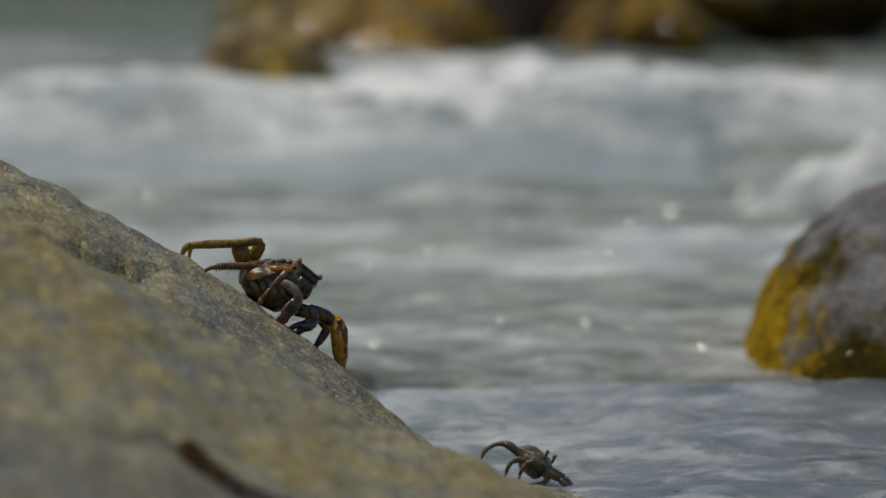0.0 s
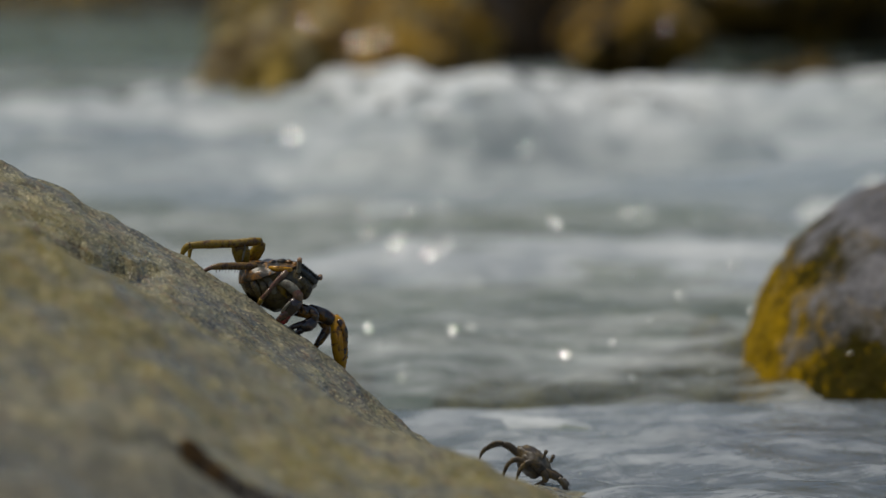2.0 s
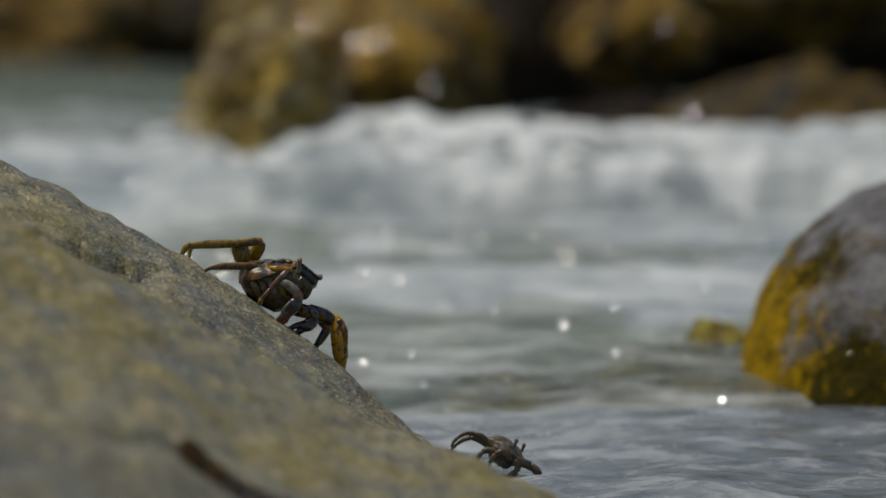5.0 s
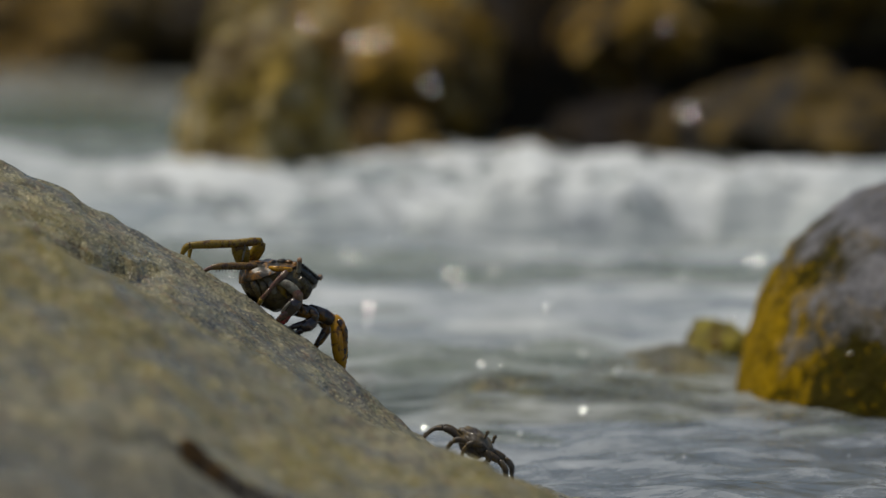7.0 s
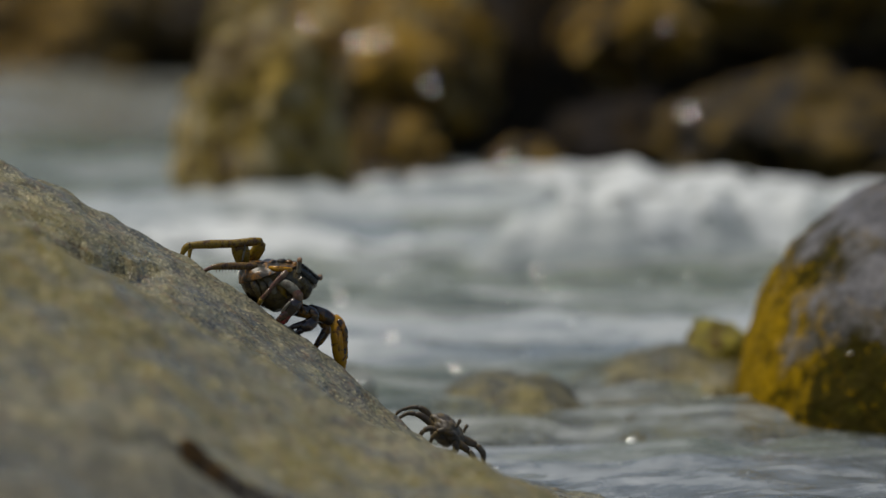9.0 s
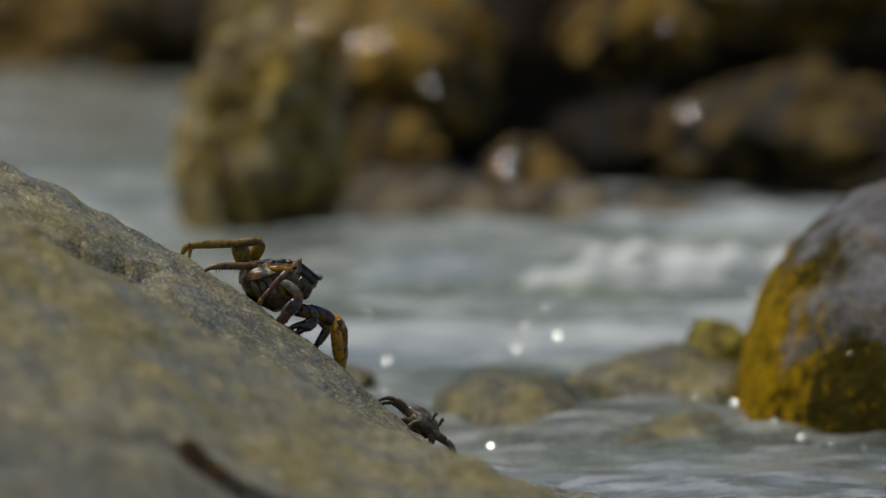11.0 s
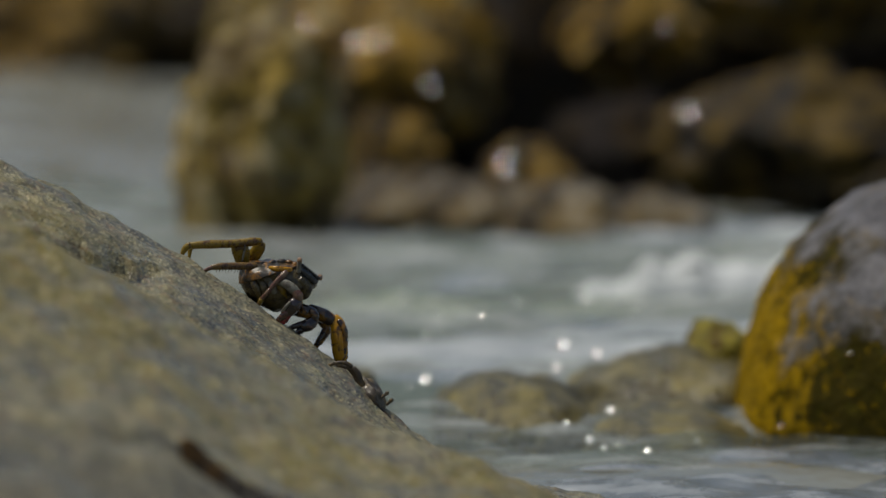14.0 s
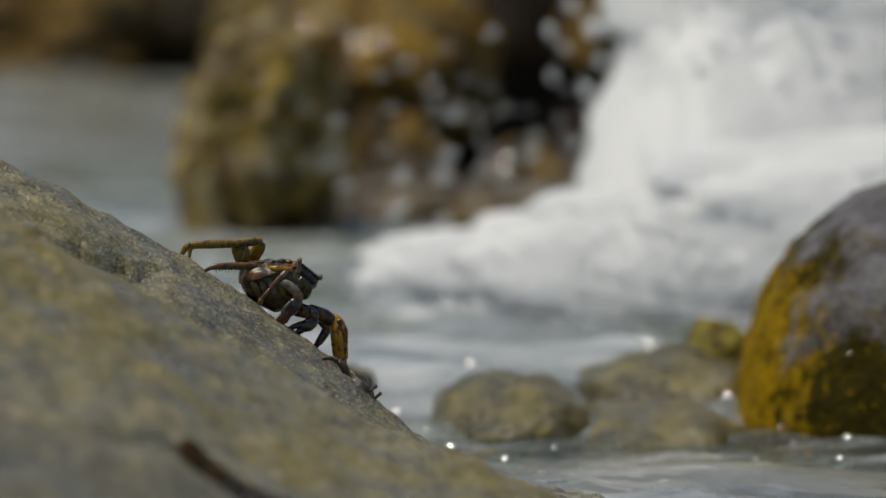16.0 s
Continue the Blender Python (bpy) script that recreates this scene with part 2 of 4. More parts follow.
SEA_WAVE = water("wave_water", 0.42, (0.188, 0.218, 0.224), (0.266, 0.302, 0.312), clear=0.0, crest=1.6)
FOAM = water("thick_foam", 1.2, (0.28, 0.31, 0.32), (0.38, 0.41, 0.42), streak=0.6, clear=0.0, ripple=0.6)
FOAM_SOFT = water("soft_foam", 1.0, (0.24, 0.27, 0.29), (0.34, 0.37, 0.39), streak=0.8, clear=0.3, ripple=0.8)
SPRAY = spray_water()
LEG_OLIVE = shell("olive_leg_shell", (0.195, 0.125, 0.003), (0.060, 0.026, 0.004), scale=200, cover=0.46)
LEG_BROWN = shell("brown_leg_shell", (0.115, 0.062, 0.008), (0.045, 0.020, 0.008), scale=240, cover=0.45)
CLAW_DARK = shell("dark_claw_shell", (0.020, 0.012, 0.012), (0.075, 0.030, 0.020), scale=170, cover=0.3, gloss=0.16, coat=0.7)
LEG_YELLOW = shell("yellow_black_leg_shell", (0.42, 0.205, 0.003), (0.06, 0.022, 0.003), scale=150, cover=0.36, gloss=0.2)
LEG_DARK = shell("dark_leg_shell", (0.022, 0.011, 0.006), (0.26, 0.120, 0.006), scale=110, cover=0.50, coat=0.6, gloss=0.18)
LEG_RED = shell("reddish_leg_shell", (0.085, 0.034, 0.022), (0.17, 0.11, 0.065), scale=300, cover=0.5)
BACK = shell("dark_carapace_shell", (0.026, 0.022, 0.016), (0.19, 0.085, 0.010), (0.035, 0.032, 0.020), scale=170, cover=0.5, gloss=0.35, coat=0.1)
BELLY = shell("grey_green_belly_shell", (0.078, 0.058, 0.018), (0.018, 0.012, 0.008), (0.12, 0.105, 0.06), scale=170, cover=0.5, coat=0.2)
PALE = shell("pale_grey_shell", (0.17, 0.165, 0.13), (0.045, 0.032, 0.025), scale=200, cover=0.45, gloss=0.4, coat=0.15)
CLAW_RED = shell("red_claw_shell", (0.22, 0.010, 0.012), (0.05, 0.01, 0.01), scale=200, cover=0.4, gloss=0.2)
FRONT = shell("blue_black_shell", (0.018, 0.024, 0.032), (0.06, 0.07, 0.08), scale=240, cover=0.4, gloss=0.2)
SMALL_LEG = shell("dark_brown_leg_shell", (0.042, 0.030, 0.018), (0.13, 0.085, 0.026), (0.10, 0.095, 0.085), scale=170, cover=0.45, gloss=0.45, coat=0.1)
SMALL_BACK = shell("dark_brown_back_shell", (0.044, 0.034, 0.024), (0.12, 0.088, 0.04), (0.12, 0.115, 0.10), scale=150, cover=0.5, gloss=0.5, coat=0.1)
EYE_TAN = shell("tan_eye_shell", (0.27, 0.16, 0.09), (0.14, 0.075, 0.045), scale=400, cover=0.4, gloss=0.2)


# ---- mesh helpers ----
def mesh_of(name, verts, faces, material, smooth=True):
    me = bpy.data.meshes.new(name)
    me.from_pydata(verts, [], faces)
    me.materials.append(material)
    if smooth:
        me.polygons.foreach_set("use_smooth", [True] * len(me.polygons))
    me.update()
    return me


def part(name, bm, material, parent, label=""):
    """Link a bmesh as one mesh object under a thing or a part."""
    me = bpy.data.meshes.new(name)
    for f in bm.faces:
        f.smooth = True
    bm.to_mesh(me)
    bm.free()
    me.materials.append(material)
    ob = new(name, me)
    ob.parent = parent
    return tagged(ob, label)


def field(seed, ny, nx, dy, dx, lo, hi, slope=1.6, stretch=1.0):
    """A random height field with wavelengths from lo to hi metres, unit deviation; stretch > 1 draws it out along x."""
    rng = np.random.default_rng(seed)
    f = np.fft.rfft2(rng.standard_normal((ny, nx)))
    ky = np.fft.fftfreq(ny, dy)[:, None]
    kx = np.fft.rfftfreq(nx, dx)[None, :] * stretch
    k = np.sqrt(kx * kx + ky * ky)
    k[0, 0] = 1e9
    amp = np.where((k >= 1 / hi) & (k <= 1 / lo), k ** -slope, 0.0)
    h = np.fft.irfft2(f * amp, s=(ny, nx))
    return h / (h.std() + 1e-9)


def sheet(name, xs, ys, z, material, keep=None):
    """A grid mesh from the two axes and the heights z[y, x]; keep[y, x]: which cells to build."""
    ny, nx = z.shape
    gx, gy = np.meshgrid(xs, ys)
    verts = np.stack([gx, gy, z], axis=-1).reshape(-1, 3)
    i = np.arange(ny * nx).reshape(ny, nx)
    quads = np.stack([i[:-1, :-1], i[:-1, 1:], i[1:, 1:], i[1:, :-1]], axis=-1).reshape(-1, 4)
    if keep is not None:
        quads = quads[keep[:-1, :-1].ravel()]
        used, quads = np.unique(quads, return_inverse=True)
        verts, quads = verts[used], quads.reshape(-1, 4)
    me = bpy.data.meshes.new(name)
    me.vertices.add(len(verts))
    me.vertices.foreach_set("co", verts.ravel())
    me.loops.add(quads.size)
    me.loops.foreach_set("vertex_index", quads.ravel().astype(np.int32))
    me.polygons.add(len(quads))
    me.polygons.foreach_set("loop_start", np.arange(0, quads.size, 4, dtype=np.int32))
    me.polygons.foreach_set("use_smooth", np.ones(len(quads), dtype=bool))
    me.update(calc_edges=True)
    me.materials.append(material)
    return new(name, me)


def smooth_rows(z, n):
    """Running weighted mean along y, n samples to each side."""
    w = np.hanning(2 * n + 3)[1:-1]
    w /= w.sum()
    pad = np.pad(z, ((n, n), (0, 0)), mode="edge")
    return sum(w[i] * pad[i:i + z.shape[0]] for i in range(2 * n + 1))


def boulder(name, centre, size, material, seed, rough=0.22, lumps=2.2, detail=5, turn=(0, 0, 0), box=2.0, taper=0.0):
    """A rounded, lumpy rock: a ball of that size, pushed in and out at several scales."""
    bm = bmesh.new()
    bmesh.ops.create_icosphere(bm, subdivisions=detail, radius=1.0)
    off = Vector((seed * 3.7, seed * 1.3, seed * 5.1))
    turning = Euler([radians(a) for a in turn]).to_matrix()
    for v in bm.verts:
        p = v.co.copy()
        h = noise.fractal(p * lumps * 0.5 + off, 1.0, 2.0, 2) * rough * 1.3
        h += noise.fractal(p * lumps * 2.0 + off, 0.9, 2.0, 4) * rough * 0.42
        h += noise.fractal(p * lumps * 6.0 + off, 0.9, 2.0, 2) * rough * 0.13
        h -= max(0.0, 0.12 - abs(noise.noise(p * lumps * 0.9 + off * 2))) * rough * 1.6
        q = p * (1.0 + h) / (abs(p.x) ** box + abs(p.y) ** box + abs(p.z) ** box) ** (1 / box)
        v.co = turning @ Vector((q.x * size[0] * (1 - taper * q.z), q.y * size[1] * (1 - taper * q.z), q.z * size[2]))
    me = bpy.data.meshes.new(name)
    for f in bm.faces:
        f.smooth = True
    bm.to_mesh(me)
    bm.free()
    me.materials.append(material)
    ob = new(name, me)
    ob.location = centre
    return ob


# ---- ground, sea ----
def build_ground():
    xs = np.concatenate([[-600, -60, -12], np.linspace(-4, 4, 90), [12, 60, 600]])
    ys = np.concatenate([[-600, -40, -4], np.linspace(0.5, 14, 150), [30, 80, 600]])
    inside = np.clip(4.0 - np.abs(xs), 0, 1)[None, :] * np.clip(ys - 0.5, 0, 1)[:, None] * np.clip(14 - ys, 0, 1)[:, None]
    z = -0.16 + 0.03 * inside * field(5, len(ys), len(xs), 0.09, 0.09, 0.4, 3.0)
    tagged(sheet("ground", xs, ys, z, SEABED), "sandy brown seabed under shallow water", "seabed", kind="structure")


def build_far_sea():
    xs = np.concatenate([[-600, -60, -10], np.linspace(-3, 3, 150), [10, 60, 600]])
    ys = np.concatenate([[-600, -40, 0], np.linspace(3.0, 16, 300), [30, 80, 600]])
    inside = np.clip(3.0 - np.abs(xs), 0, 1)[None, :] * np.clip(ys - 3.0, 0, 1)[:, None] * np.clip(16 - ys, 0, 1)[:, None]
    z = -0.03 + 0.008 * inside * field(6, len(ys), len(xs), 0.043, 0.04, 0.12, 0.9, 1.3, 1.6)
    tagged(sheet("water", xs, ys, z, SEA_FAR), "calm grey-green sea water between the rocks", "water", kind="structure")


def surge(name, seed, x0, x1, y0, y1, amp, chop, material, label, hump=None, step=0.014):
    """A rigid piece of moving sea, its origin at the near edge of the view."""
    xs, ys = np.arange(x0, x1, step), np.arange(y0, y1, step * 1.1)
    shape = (len(ys), len(xs), step * 1.1, step)
    z = amp * field(seed, *shape, 0.35, 1.6, 1.8, 1.9) + chop * field(seed + 50, *shape, 0.05, 0.35, 1.5, 1.5)
    z = z + 0.35 * chop * np.abs(field(seed + 90, *shape, 0.05, 0.3, 1.2, 1.3))
    gy = ys[:, None]
    z = z - 0.05 * np.clip(gy - 2.9, 0, 9) - 0.25 * np.clip(y0 + 0.3 - gy, 0, 1)
    z = z - 0.5 * np.clip(x0 + 0.5 - xs, 0, 1)[None, :] - 0.5 * np.clip(xs - x1 + 0.5, 0, 1)[None, :]
    if hump:
        z = z + hump(xs[None, :], gy)
    return tagged(sheet(name, xs, ys, z, material), label, "water")


def wave_crest(name, seed, length, width, height, material, label, lean=0.3, step=0.008, steep=0.3, caps=(("foam_cap", 0.97),), bend=0.14, lumpy=0.15, ends=6):
    """A breaking crest: a ridge along x that dips under the sea at its rim."""
    xs, ys = np.arange(-length / 2, length / 2, step), np.arange(-width / 2, width / 2, step)
    gx, gy = xs[None, :] / (length / 2), ys[:, None] / (width / 2)
    shape = (len(ys), len(xs), step, step)
    wob = field(seed, *shape, 0.3, 1.5, 1.8)
    run = gy + lean * 0.4 * gx + bend * wob
    ridge = np.where(run < 0, np.exp(-(run / steep) ** 2), np.exp(-(run / 0.55) ** 2)) * (1 - np.clip(np.abs(gx), 0, 1) ** ends)
    z = height * ridge * (1 + lumpy * field(seed + 1, *shape, 0.16, 0.7, 1.4)) + 0.05 * height * ridge * field(seed + 2, *shape, 0.04, 0.18, 1.3)
    z = z - height * 0.9 * np.clip(np.maximum(np.abs(gx), np.abs(gy)) - 0.6, 0, 1)
    z = z - 0.06 * np.clip((np.maximum(np.abs(gx), np.abs(gy)) - 0.82) / 0.18, 0, 1)
    wave = tagged(sheet(name, xs, ys, z - 0.02, material), label, "wave")
    torn = ridge + 0.14 * field(seed + 4, *shape, 0.06, 0.5, 1.5, 1.5) + 0.07 * field(seed + 5, *shape, 0.03, 0.1, 1.0)
    for name, gain in caps:
        cap = sheet(name, xs, ys, z - 0.02 + 0.012 * np.clip((torn - gain) * 2.0, 0, 1) ** 0.5 - 0.0005, FOAM, torn > gain)
        cap.parent = wave
        tagged(cap, "torn white foam on the crest")
    return wave


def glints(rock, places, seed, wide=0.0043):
    """Small smooth shallow domes added on a rock, placed and turned so that the sun glints into the camera; places: x
    and z at y = 7 on the sight line.
    """
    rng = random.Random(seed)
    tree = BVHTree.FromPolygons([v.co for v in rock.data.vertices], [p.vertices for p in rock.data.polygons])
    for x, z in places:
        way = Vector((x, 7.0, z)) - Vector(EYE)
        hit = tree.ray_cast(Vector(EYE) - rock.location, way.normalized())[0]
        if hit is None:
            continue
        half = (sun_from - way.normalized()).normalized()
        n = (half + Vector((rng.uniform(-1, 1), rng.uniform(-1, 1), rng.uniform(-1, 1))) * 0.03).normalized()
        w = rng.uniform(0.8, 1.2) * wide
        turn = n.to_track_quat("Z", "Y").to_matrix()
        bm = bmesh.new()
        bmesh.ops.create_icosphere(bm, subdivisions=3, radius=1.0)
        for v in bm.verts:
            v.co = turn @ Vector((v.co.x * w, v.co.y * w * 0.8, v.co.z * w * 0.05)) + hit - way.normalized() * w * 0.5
        part("glint_dome", bm, GLINT, rock, "small smooth dome added to glint at the camera")


# ---- rocks ----
def build_crab_rock():
    """The large granite slope on which the crabs sit."""
    step = 0.0042
    xs = np.arange(-1.4, 0.5, step * 0.75)
    ys = np.arange(1.4, 4.72, step)
    lines = [
        (2.3, (-0.6, 0.17, -0.2, 0.05, 0.05, -0.06, 0.3, -0.2)),
        (2.9, (-0.6, 0.23, -0.203, 0.1145, -0.134, 0.088, -0.05, 0.05, 0.05, 0.0, 0.3, -0.16)),
        (3.14, (-0.6, 0.265, -0.226, 0.130, -0.175, 0.113, -0.132, 0.094, -0.10, 0.071, 0.0, 0.03, 0.3, -0.12)),
        (3.22, (-0.6, 0.27, -0.229, 0.131, -0.177, 0.115, -0.136, 0.099, -0.104, 0.078, -0.007, 0.045, 0.3, -0.12)),
        (3.6, (-0.6, 0.37, -0.348, 0.26, -0.2517, 0.2042, -0.1875, 0.1688, -0.1105, 0.1175, -0.0462, 0.0837,
               -0.0077, 0.0693, 0.0244, 0.0581, 0.0533, 0.0443, 0.0758, 0.031, 0.1175, -0.02, 0.3, -0.2)),
        (3.78, (-0.6, 0.36, -0.387, 0.247, -0.28, 0.190, -0.1638, 0.128, -0.0639, 0.064, -0.0086, 0.044, 0.0592, 0.010, 0.10, -0.008, 0.14, -0.04, 0.3, -0.2)),
        (4.0, (-0.6, 0.36, -0.387, 0.264, -0.28, 0.2087, -0.2405, 0.1909, -0.203, 0.1677, -0.1638, 0.1463, -0.1263, 0.1231,
               -0.0942, 0.0999, -0.0639, 0.0767, -0.0371, 0.050, -0.0086, 0.026, 0.0235, 0.006, 0.0592, 0.001, 0.10, -0.004, 0.14, -0.03, 0.3, -0.2)),
    ]
    rows = []
    for y, p in lines:
        rows.append((y, np.interp(xs, p[0::2], p[1::2])))
    crest = rows[-1][1]
    rows[-1] = (4.0, crest + 0.0022)
    rows += [(4.035, crest - 0.010), (4.12, crest - 0.06), (4.42, crest - 0.36)]
    at = np.array([r[0] for r in rows])
    tab = np.stack([r[1] for r in rows])
    z = np.stack([np.interp(ys, at, tab[:, i]) for i in range(len(xs))], axis=1)
    z = smooth_rows(z, 6)
    gx, gy = xs[None, :], ys[:, None]
    # beyond the slope the boulder rounds off into the water on every side
    z = z - 1.1 * np.clip(-0.62 - gx, 0, 2) ** 2 - 0.9 * np.clip(2.35 - gy, 0, 2) ** 2 - 1.2 * np.clip(gy - 4.42, 0, 1)
    # the long crack between the lower slab and the hump: the slab drops away below the edge
    line = np.interp(xs, [-0.6, -0.18, -0.142, -0.09, 0.0, 0.3], [3.19, 3.20, 3.268, 3.255, 3.222, 3.17])[None, :]
    low = np.interp(xs, [-0.3, -0.145, -0.105, -0.04], [0.001, 0.002, 0.003, 0.004])[None, :]
    z = z - low * np.clip((line + 0.004 - gy) / 0.012, 0, 1) * np.clip((gy - 2.5) / 0.6, 0, 1)
    depth = np.interp(xs, [-0.3, -0.140, -0.122, -0.03], [0.003, 0.005, 0.10, 0.14])[None, :]
    z = z - depth * np.exp(-((gy - line) / 0.014) ** 8)
    # a thin broken layer along the upper crest
    edge = np.interp(gx, [-0.26, -0.165], [3.765, 3.935]) + 0.009 * np.sin(gx * 280 + 1.0) + 0.006 * np.sin(gx * 670) + 0.004 * np.sin(gx * 1310)
    span = np.clip((-0.168 - gx) / 0.015, 0, 1) * np.clip((gx + 0.275) / 0.05, 0, 1)
    z = z - 0.0095 * span * np.where(gy < edge, np.exp((gy - edge) / 0.10), 0.0)
    shape = (len(ys), len(xs), step, step * 0.75)
    calm = 1 - 0.85 * np.exp(-((gy - 4.0) / 0.06) ** 2) - 0.9 * np.exp(-((gy - 3.25) / 0.08) ** 2)
    z = z + 0.0030 * calm * field(11, *shape, 0.06, 0.4, 1.7) + 0.0011 * field(12, *shape, 0.012, 0.06, 1.2)
    pits = field(13, *shape, 0.010, 0.03, 0.8)
    z = z - 0.0009 * np.clip(pits - 1.0, 0, 2)
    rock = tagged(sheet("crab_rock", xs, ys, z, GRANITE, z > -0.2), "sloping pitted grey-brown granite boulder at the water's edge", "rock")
    # faces inside the crack take a brown darkened to stand for its shade
    mid = np.empty(len(rock.data.polygons) * 3)
    rock.data.polygons.foreach_get("center", mid)
    mid = mid.reshape(-1, 3)
    inside = (np.abs(mid[:, 1] - np.interp(mid[:, 0], xs, line[0])) < 0.0205) & (mid[:, 0] > -0.136) & (mid[:, 0] < 0.1)
    rock.data.materials.append(CREVICE)
    rock.data.polygons.foreach_set("material_index", inside.astype(np.int32))
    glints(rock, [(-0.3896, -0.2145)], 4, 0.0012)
    return rock


def build_rocks():
    def rock(name, c, s, m, seed, label, **k):
        return tagged(boulder(name, c, s, m, seed, **k), label, "rock", "shore rocks")

    mossy = rock("mossy_boulder", (0.371, 4.68, -0.03), (0.153, 0.21, 0.185), MOSSY, 3, "wet grey boulder covered with yellow-green moss", rough=0.055, box=2.5, taper=0.11, detail=6)
    rock("mossy_stone", (0.214, 4.85, 0.001), (0.038, 0.05, 0.034), MOSSGREEN, 5, "small stone with yellow-green weed beside the boulder", rough=0.2, detail=4)
    rock("sunken_stone", (0.052, 4.66, -0.036), (0.062, 0.13, 0.046), WEEDY, 7, "low round stone awash, olive with weed", rough=0.15, detail=4, box=2.4)
    rock("sunken_stone", (0.156, 4.62, -0.048), (0.066, 0.15, 0.044), WEEDY, 8, "flat weedy yellow stone just under the water", rough=0.15, detail=4, box=2.6)
    rock("sunken_stone", (0.14, 4.14, -0.062), (0.075, 0.09, 0.036), WEEDY, 10, "flat weedy yellow stone just under the water", rough=0.2, detail=4)
    rock("sunken_stone", (0.012, 4.40, -0.058), (0.05, 0.12, 0.040), WEEDY, 13, "flat weedy yellow stone just under the water", rough=0.2, detail=4)
    rock("sunken_stone", (0.180, 4.82, -0.026), (0.088, 0.13, 0.046), WEEDY, 19, "low round stone awash, olive with weed", rough=0.18, detail=4)
    rock("small_stone", (-0.070, 4.78, -0.010), (0.020, 0.03, 0.021), WEEDY, 9, "small brown stone awash behind the granite slope", rough=0.2, detail=4)
    rock("barnacled_boulder", (-0.184, 6.4, 0.060), (0.082, 0.12, 0.145), CRUSTED, 12, "upright boulder crusted with barnacles and brown weed", rough=0.26, taper=-0.12, box=2.2, lumps=2.8)
    brown = rock("brown_boulder", (-0.068, 7.40, 0.135), (0.128, 0.24, 0.130), BROWN, 14, "rounded orange-brown boulder on the shore", rough=0.3, taper=0.25)
    upper = rock("brown_boulder", (0.218, 7.4, 0.172), (0.078, 0.13, 0.070), GOLD, 16, "rounded orange-brown boulder on the shore", rough=0.32, taper=0.2)
    rock("brown_boulder", (0.45, 7.9, 0.215), (0.16, 0.2, 0.075), GOLD, 18, "dark olive-brown boulder on the shore", rough=0.32)
    olive = rock("olive_boulder", (0.395, 7.10, 0.045), (0.160, 0.24, 0.092), OLIVE, 20, "broad olive-brown boulder at the waterline", rough=0.3, taper=0.28)
    low = rock("low_rock", (0.094, 6.75, 0.020), (0.048, 0.10, 0.050), GOLD, 22, "low brown rock at the waterline", rough=0.25)
    # added to fill the gaps, coloured as dark as the shade in them
    rock("back_rock", (0.10, 8.0, 0.08), (0.14, 0.2, 0.22), DARK, 35, "rock filling a gap, the gap's shade put into its colour", rough=0.25)
    rock("back_rock", (-0.05, 7.6, 0.05), (0.13, 0.1, 0.11), DARK, 36, "rock filling a gap, the gap's shade put into its colour", rough=0.25)
    rock("low_rock", (0.20, 7.25, 0.02), (0.10, 0.12, 0.075), DARK, 23, "low rock filling a gap, the gap's shade put into its colour", rough=0.25)
    rock("low_rock", (-0.055, 7.02, 0.040), (0.060, 0.12, 0.052), GOLD, 25, "low brown rock at the waterline", rough=0.25, taper=0.2)
    for i, (x, y) in enumerate(((-0.06, 6.66), (0.02, 6.62), (0.12, 6.55), (0.20, 6.6), (-0.01, 6.78))):
        rock("shelf_stone", (x, y, -0.004), (0.075, 0.13, 0.034 + 0.006 * (i % 3)), SHELF, 80 + i, "flat murky brown stone wet from the falling water", rough=0.2, detail=4)
    rock("low_rock", (-0.06, 6.9, -0.012), (0.09, 0.1, 0.045), SHELF, 24, "low crusted rock at the waterline", rough=0.25)
    rock("back_rock", (-0.12, 8.7, 0.16), (0.16, 0.3, 0.15), CRUSTED, 26, "brown weed-covered rock behind the channel", rough=0.32)
    rock("back_rock", (-0.74, 11.3, -0.03), (0.24, 0.4, 0.17), GOLD, 28, "olive-brown rock behind the channel", rough=0.32)
    rock("back_rock", (-0.40, 10.9, 0.0), (0.19, 0.3, 0.16), OLIVE, 29, "olive-brown rock behind the channel", rough=0.32)
    rock("back_rock", (0.2, 9.0, 0.25), (0.4, 0.5, 0.42), DARK, 31, "tall rock at the back of the shore, shade put into its colour", rough=0.32)
    rock("back_rock", (0.75, 9.0, 0.25), (0.5, 0.5, 0.5), DARK, 33, "tall rock at the back of the shore, shade put into its colour", rough=0.32)
    for i in range(7):
        rock("shore_boulder", (-3.6 + i * 1.2, (12.9 if i < 3 else 12.2) + 0.5 * math.sin(i * 2.1), 0.3), (0.85, 0.8, 0.62 + 0.1 * math.sin(i * 1.7)), OLIVE if i % 2 else BROWN,
             40 + i, "large brown boulder on the far shore", rough=0.32)
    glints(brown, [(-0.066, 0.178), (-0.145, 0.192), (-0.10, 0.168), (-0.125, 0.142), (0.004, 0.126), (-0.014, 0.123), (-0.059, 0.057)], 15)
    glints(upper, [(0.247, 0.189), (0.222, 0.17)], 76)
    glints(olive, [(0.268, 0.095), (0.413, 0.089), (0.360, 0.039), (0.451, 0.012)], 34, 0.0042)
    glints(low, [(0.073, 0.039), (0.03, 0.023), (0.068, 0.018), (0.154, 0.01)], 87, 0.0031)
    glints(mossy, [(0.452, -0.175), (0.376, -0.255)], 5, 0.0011)


